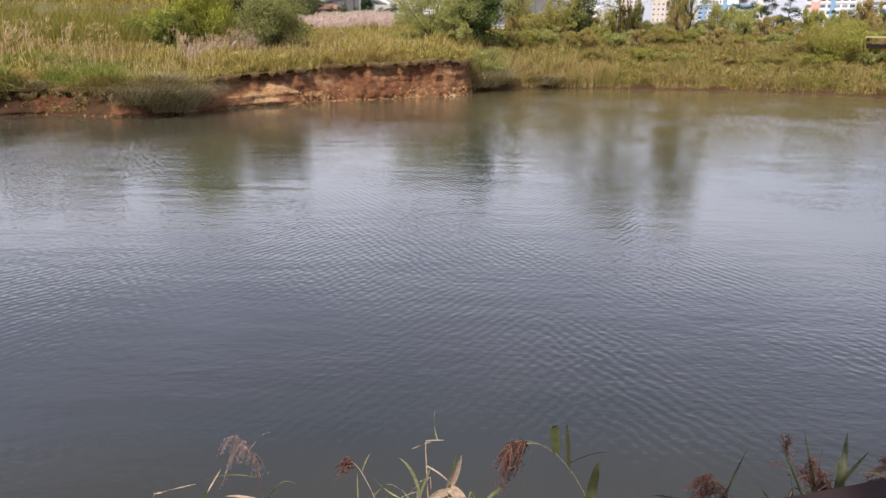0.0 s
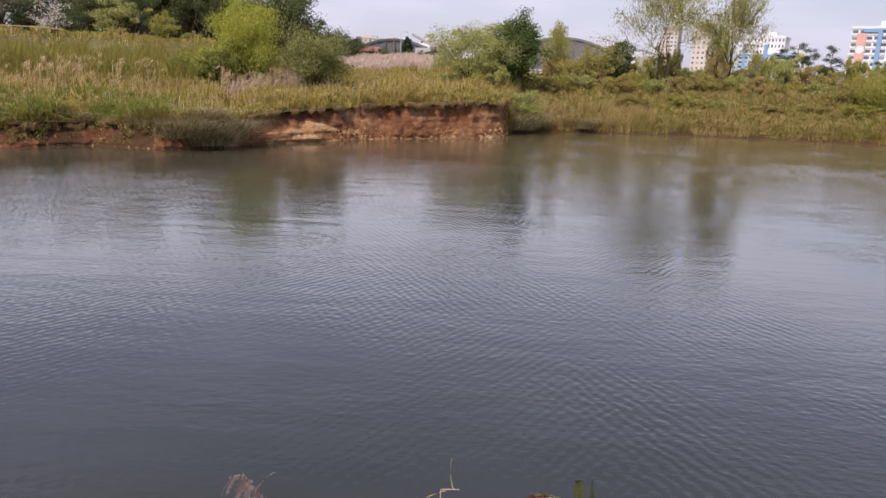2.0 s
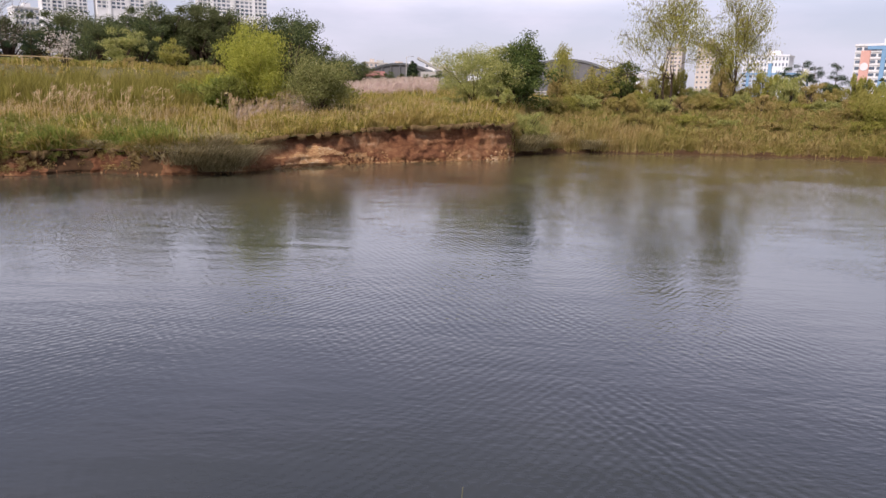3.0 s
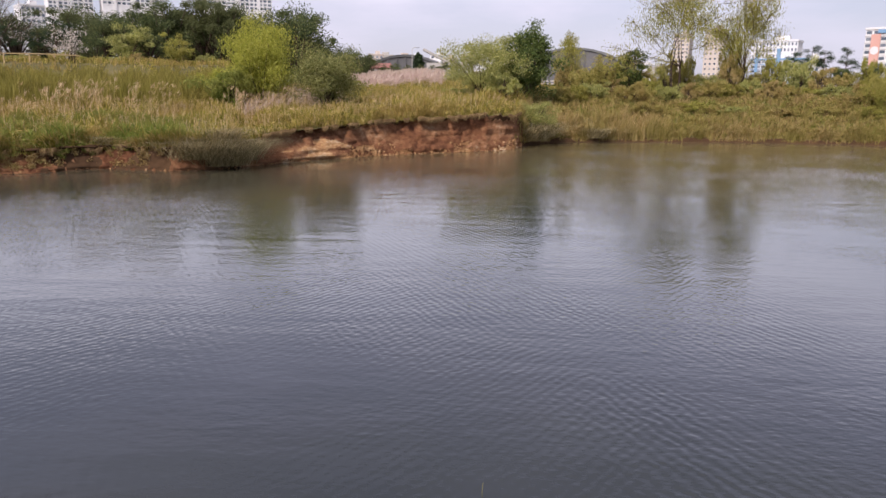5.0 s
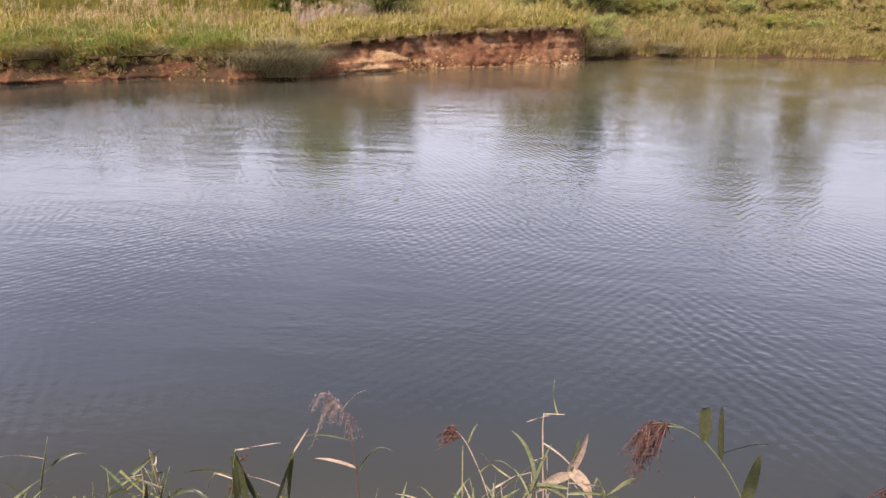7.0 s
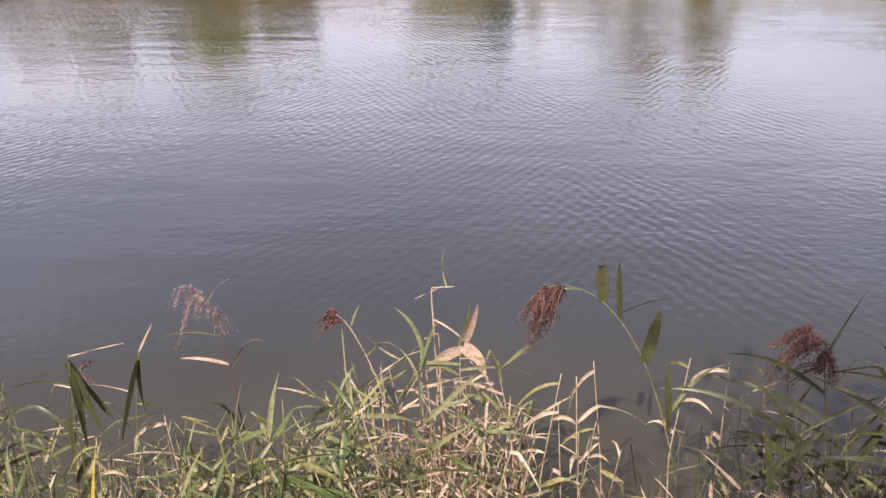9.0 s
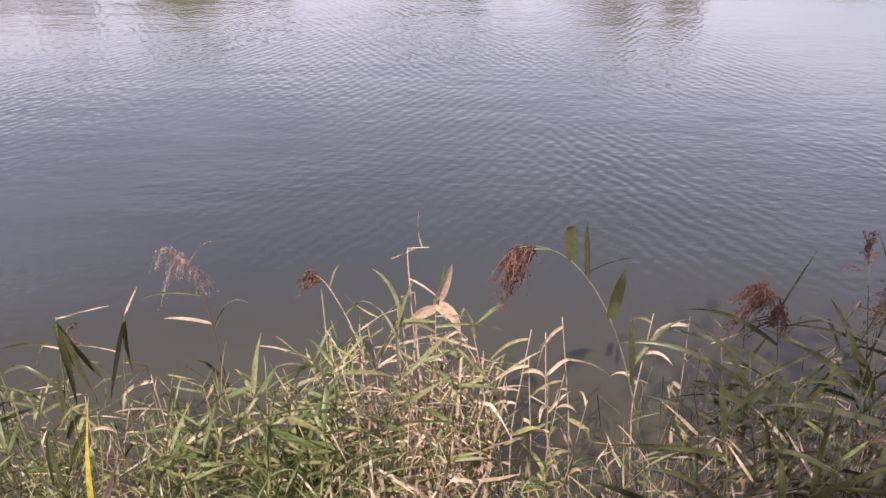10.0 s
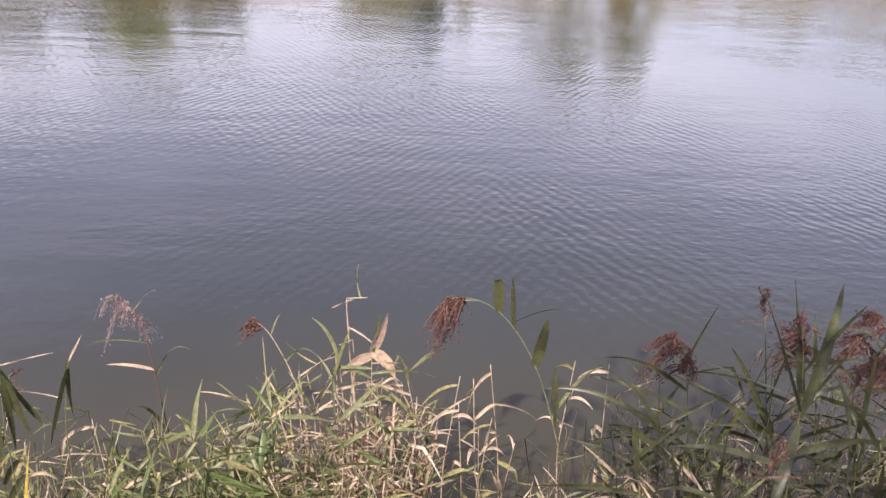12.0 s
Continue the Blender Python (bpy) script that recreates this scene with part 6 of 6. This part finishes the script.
def margin_stuff(name, mat, label, n, x0, x1, y0, y1, f0, f1, L0, L1, w0, w1, seed, up=0.5):
    """Loose reed leaves and stalks, tangled at all heights of the margin."""
    r = np.random.default_rng(seed)
    x, y = r.uniform(x0, x1, n), r.uniform(y0, y1, n)
    g = np.maximum(ground_z(x, y)[0], -0.05)
    top = np.interp(x, MARGIN_X, MARGIN_H)
    z = g + (top - g) * r.uniform(f0, f1, n) * 0.85
    a = r.uniform(0, 2 * np.pi, n)
    d = np.stack([np.cos(a), 0.6 * np.sin(a) + 0.15, r.uniform(-0.3, 1.2, n) * up * 2], 1)
    d /= np.linalg.norm(d, axis=1)[:, None]
    L = r.uniform(L0, L1, n)
    t = np.linspace(0, 1, 6)
    p = np.stack([x, y, z], 1)[:, None] + d[:, None] * (L[:, None] * t)[:, :, None] + np.array([0, 0, -1.0]) * (r.uniform(0.0, 0.35, n)[:, None] * L[:, None] * t ** 2)[:, :, None]
    snap = (r.uniform(0, 1, n) < 0.45)[:, None] * np.clip(t - r.uniform(0.25, 0.75, n)[:, None], 0, 1)
    turn = r.normal(size=(n, 3)) * np.array([0.8, 0.5, 0.4]) + np.array([0, 0, -0.9])
    p = p + turn[:, None] * (snap * L[:, None])[:, :, None]
    s = np.cross(d, r.normal(size=(n, 3)))
    s /= np.linalg.norm(s, axis=1)[:, None]
    w = r.uniform(w0, w1, n)[:, None] * np.array([0.5, 0.9, 1.0, 0.85, 0.5, 0.05])
    return tagged(arrays_object(name, ribbons(p, w, s), mat, None, "", True), label, "reeds", kind="stuff")


def stalk_stuff(name, mat, label, n, x0, x1, seed, tall=1.0, thick=1.0):
    """Standing stalks, many of them snapped, with a few withered leaves hanging on each."""
    r = np.random.default_rng(seed)
    x, y = r.uniform(x0, x1, n), r.uniform(2.6, 3.4, n)
    g = np.maximum(ground_z(x, y)[0], -0.1)
    top = np.interp(x, MARGIN_X, MARGIN_H) * r.uniform(0.6, 1.08, n) * tall
    a = np.stack([x, y, g - 0.05], 1)
    e = a + np.stack([r.normal(size=n) * 0.15, r.uniform(-0.05, 0.28, n), np.maximum(top - g, 0.3)], 1)
    m = (a + e) / 2 + r.normal(size=(n, 3)) * 0.05
    p = np.stack([a, (a + m) / 2 + r.normal(size=(n, 3)) * 0.012, m, (m + e) / 2 + r.normal(size=(n, 3)) * 0.02, e, e], 1)
    snap = r.uniform(0, 1, n) < 0.5
    bend = np.stack([r.normal(size=n) * 0.12, r.normal(size=n) * 0.06, r.uniform(-0.22, 0.12, n)], 1)
    p[:, 5] = e + np.where(snap[:, None], bend, np.array([0, 0, 0.05]))
    w = np.tile(np.array([0.008, 0.0075, 0.007, 0.006, 0.005, 0.002]) * thick, (n, 1)) * r.uniform(0.6, 1.2, n)[:, None]
    s = np.tile(np.array([1.0, 0.25, 0.0]), (n, 1))
    geo = [ribbons(p, w, s)]
    # hanging leaves: out from the stalk, then folded down
    k = n * 2
    who = r.integers(0, n, k)
    f = r.uniform(0.55, 1.0, k)[:, None]
    root = m[who] * (1 - f) + e[who] * f
    out = np.stack([r.normal(size=k) * 0.08, r.normal(size=k) * 0.05, r.uniform(0.0, 0.10, k)], 1)
    fall = np.stack([r.normal(size=k) * 0.05, r.normal(size=k) * 0.03, r.uniform(-0.16, -0.02, k)], 1)
    q = np.stack([root, root + out * 0.6, root + out, root + out + fall * 0.5, root + out + fall], 1)
    sd = np.cross(out, r.normal(size=(k, 3)))
    sd /= np.linalg.norm(sd, axis=1)[:, None] + 1e-9
    geo.append(ribbons(q, r.uniform(0.006, 0.020, k)[:, None] * np.array([0.4, 0.8, 1.0, 0.8, 0.1]), sd))
    return tagged(arrays_object(name, join(geo), mat), label, "reeds", kind="stuff")


def dead_reed(seed, h):
    """A dead stalk, snapped near its top, with shrivelled leaves folded down on it."""
    r = np.random.default_rng(seed)
    lean, fold = r.normal() * 0.12, r.normal() * 0.07
    stem = [(0, 0, 0), (lean * 0.3, 0.05, h * 0.45), (lean * 0.7 + r.normal() * 0.02, 0.12, h * 0.8), (lean, 0.16, h), (lean + fold, 0.18, h + r.uniform(-0.12, 0.10))]
    lv = []
    for k in range(4):
        lv.append((r.uniform(0.5, 0.98), (r.normal(), 0.4 * r.normal(), r.uniform(-0.6, 0.8)), r.uniform(0.07, 0.20), r.uniform(0.008, 0.018), r.uniform(-0.1, 0.25), (M_STRAW, M_STRAW, M_STRAW, M_LITTER)[k]))
    return reed(stem, lv, "dead straw-coloured reed with shrivelled leaves", None, stem_mat=M_STRAW, seed=seed, group="dead reeds in the margin", stem_r=0.0042, ease=0)


deads = [dead_reed(300 + k, h) for k, h in enumerate((1.3, 1.4, 1.2, 1.35, 1.25, 1.45, 1.3, 1.4, 1.35, 1.42))]
r6 = np.random.default_rng(66)
for k in range(140):
    x = r6.uniform(-2.3, -0.7) if k > 124 else r6.uniform(-0.25, 0.28) if k % 5 < 2 else r6.uniform(0.60, 0.80) if k % 10 == 2 else r6.uniform(-2.8, 3.3)
    y = r6.uniform(2.65, 3.4)
    g = max(float(ground_z(x, y)[0]), -0.1)
    top = float(np.interp(x, MARGIN_X, MARGIN_H)) * r6.uniform(0.66, 0.93)
    m = pose(x, y, g - 0.03, 0, 0, r6.uniform(-70, 70)) @ Matrix.Scale((top - g) / 1.45, 4)
    if k < 10:
        deads[k].matrix_basis = m
    else:
        copy_thing(deads[k % 10], m)


def curled_reed(seed, h):
    """A bleached reed whose shrunken leaves curl back along the stalk."""
    r = np.random.default_rng(seed)
    lean = r.normal() * 0.10
    stem = [(0, 0, 0), (lean * 0.2, 0.04, h * 0.4), (lean * 0.5 + r.normal() * 0.02, 0.08, h * 0.7), (lean, 0.12, h)]
    lv = []
    for k in range(6):
        side = -1 if k % 2 else 1
        lv.append((0.42 + 0.11 * k, (side * r.uniform(0.3, 1.0), 0.3 * r.normal(), r.uniform(-0.3, 1.2)), r.uniform(0.05, 0.17), r.uniform(0.011, 0.024), r.uniform(-0.1, 0.9), M_LITTER if r.uniform() < 0.3 else M_STRAW))
    return reed(stem, lv, "bleached reed with leaves curled back", None, stem_mat=M_STRAW, seed=seed, group="bleached reeds", stem_r=0.0038, ease=1)


curls = [curled_reed(400 + k, 1.2 + 0.05 * k) for k in range(4)]
r7 = np.random.default_rng(77)
for k, (x, top) in enumerate([(0.44, 1.66), (0.50, 1.74), (0.56, 1.60), (0.62, 1.32), (0.72, 1.50), (0.78, 1.42), (0.36, 1.58), (0.66, 1.20), (1.05, 1.4),
                              (1.25, 1.35), (-0.5, 1.35), (-0.75, 1.30), (-1.0, 1.15), (-1.2, 1.3), (-1.6, 1.3), (-1.9, 1.25)]):
    y = r7.uniform(2.95, 3.3)
    g = max(float(ground_z(x, y)[0]), -0.1)
    m = pose(x, y, g - 0.03, 0, 0, r7.uniform(-60, 60)) @ Matrix.Scale((top - g) / 1.28, 4)
    if k < 4:
        curls[k].matrix_basis = m
    else:
        copy_thing(curls[k % 4], m)


def tufted_reed(seed, h):
    """A short green reed with whorls of pointed leaves about its upper joints."""
    r = np.random.default_rng(seed)
    lean = r.normal() * 0.14
    stem = [(0, 0, 0), (lean * 0.3, 0.04, h * 0.45), (lean * 0.7, 0.10, h * 0.8), (lean, 0.16, h)]
    lv = []
    for k in range(15):
        a = k * 2.4 + r.uniform(-0.4, 0.4)
        lv.append(((0.62, 0.8, 0.97)[k % 3] + r.uniform(-0.03, 0.03), (np.cos(a), 0.6 * np.sin(a), r.uniform(-0.1, 0.9)), r.uniform(0.11, 0.22), r.uniform(0.012, 0.021), r.uniform(0.0, 0.4),
                   (M_PALEGREEN, M_PALEGREEN, M_GREENLEAF, M_LITTER, M_GREENLEAF)[k % 5]))
    return reed(stem, lv, "short green reed with whorls of pointed leaves", None, stem_mat=M_PALEGREEN, seed=seed, group="tufted green reeds", stem_r=0.004)


tufts = [tufted_reed(500 + k, 1.2 + 0.06 * k) for k in range(4)]
r8 = np.random.default_rng(81)
for k in range(48):
    x = r8.uniform(-1.0, -0.32) if k < 32 else r8.uniform(-2.6, -1.2) if k < 42 else r8.uniform(-0.1, 0.5)
    y = r8.uniform(2.7, 3.25)
    g = max(float(ground_z(x, y)[0]), -0.1)
    top = float(np.interp(x, MARGIN_X, MARGIN_H)) * r8.uniform(0.70, 1.04)
    m = pose(x, y, g - 0.03, 0, 0, r8.uniform(0, 360)) @ Matrix.Scale((top - g) / 1.3, 4)
    if k < 4:
        tufts[k].matrix_basis = m
    else:
        copy_thing(tufts[k % 4], m)
stalk_stuff("dry_stalks", M_STRAW, "crowded pale dry stalks of the reed clump", 85, -0.32, 0.27, 43, 0.90, 2.0)
stalk_stuff("dry_stalks", M_STRAW, "scattered thin dry reed stalks", 70, -2.9, 3.4, 44, 0.84)
stalk_stuff("brown_stalks", M_DEADGREY, "brown broken stalks among the shaded reeds", 150, 0.9, 3.4, 46, 0.92)
stalk_stuff("pale_stalks", M_LITTER, "pale and greenish stalks standing in the shallows", 110, -2.4, -0.3, 48, 1.02)
margin_stuff("pale_leaves", M_LITTER, "pale broken leaves over the shallows", 150, -2.3, -0.5, 2.75, 3.35, 0.5, 1.1, 0.12, 0.30, 0.009, 0.024, 49, 0.8)
margin_stuff("dead_leaves", M_DEADGREY, "brown curled leaves among the shaded reeds", 260, 0.9, 3.4, 2.6, 3.35, 0.2, 0.85, 0.12, 0.34, 0.008, 0.022, 47)
margin_stuff("dead_leaves", M_DEADGREY, "brown dead leaves low among the stalks", 520, -2.6, 3.4, 2.55, 3.3, 0.05, 0.6, 0.10, 0.30, 0.008, 0.020, 45)
stalk_stuff("green_stalks", M_PALEGREEN, "scattered pale green reed stalks", 120, -2.9, 3.4, 33)
margin_stuff("reed_litter", M_LITTER, "tangle of dry and green reed leaves", 260, -2.2, 3.5, 2.75, 3.35, 0.35, 0.9, 0.14, 0.36, 0.007, 0.020, 34)
margin_stuff("dry_leaves", M_STRAW, "curled straw-coloured reed leaves", 170, -0.45, 0.28, 2.7, 3.4, 0.4, 1.0, 0.12, 0.30, 0.007, 0.022, 35)
margin_stuff("green_leaves", M_PALEGREEN, "pale green reed leaves of the clump", 170, -0.9, 0.3, 2.7, 3.35, 0.4, 0.95, 0.14, 0.32, 0.008, 0.018, 36, 0.7)
margin_stuff("green_leaves", M_REED, "dark green reed leaves in the shade", 200, 0.95, 3.5, 2.5, 3.4, 0.3, 0.95, 0.24, 0.55, 0.014, 0.034, 37)
margin_stuff("green_leaves", M_REED, "green reed leaves among the litter", 220, -3.0, -0.6, 2.5, 3.35, 0.2, 1.0, 0.16, 0.40, 0.010, 0.026, 38)
margin_stuff("creeping_weed", M_PALEGREEN, "fine bright green creeping weed", 900, -1.1, -0.2, 2.65, 3.1, 0.55, 0.95, 0.05, 0.16, 0.004, 0.012, 39, 0.3)

# ================= handrail where the camera stands =================
rail = new("handrail")
rail.matrix_basis = pose(0.2155, 0.3232, 4.068, 0, 0, 15.56)
part("cap", box_bm(5.0, 0.13, 0.045, 0.008, (0, -0.065, -0.0225)), M_WOOD, rail, "dark weathered timber cap")
for sx in (-1.9, 1.6):
    part("post", box_bm(0.10, 0.10, 1.75, 0.006, (sx, -0.065, -0.92)), M_WOOD, rail)
part("lower_rail", box_bm(5.0, 0.05, 0.09, 0.006, (0, -0.065, -0.55)), M_WOOD, rail)
tagged(rail, "dark weathered timber handrail on the bank", "handrail")

# an unseen tree, added behind the camera to shade part of the reeds
put(leafy("tree", 91, 3.0, 3.6, 40, 15, 0.16, 0.08, M_DARKLEAF, "added young tree out of view that shades part of the reeds", "tree", low=0.35, trunk=0.06), 0, 0, z=0)
shade = bpy.data.objects["tree"]
shade.location = (-0.45, -2.3, float(ground_z(-0.45, -2.3)[0]))
shade.scale = (1.0, 1.0, 1.7)
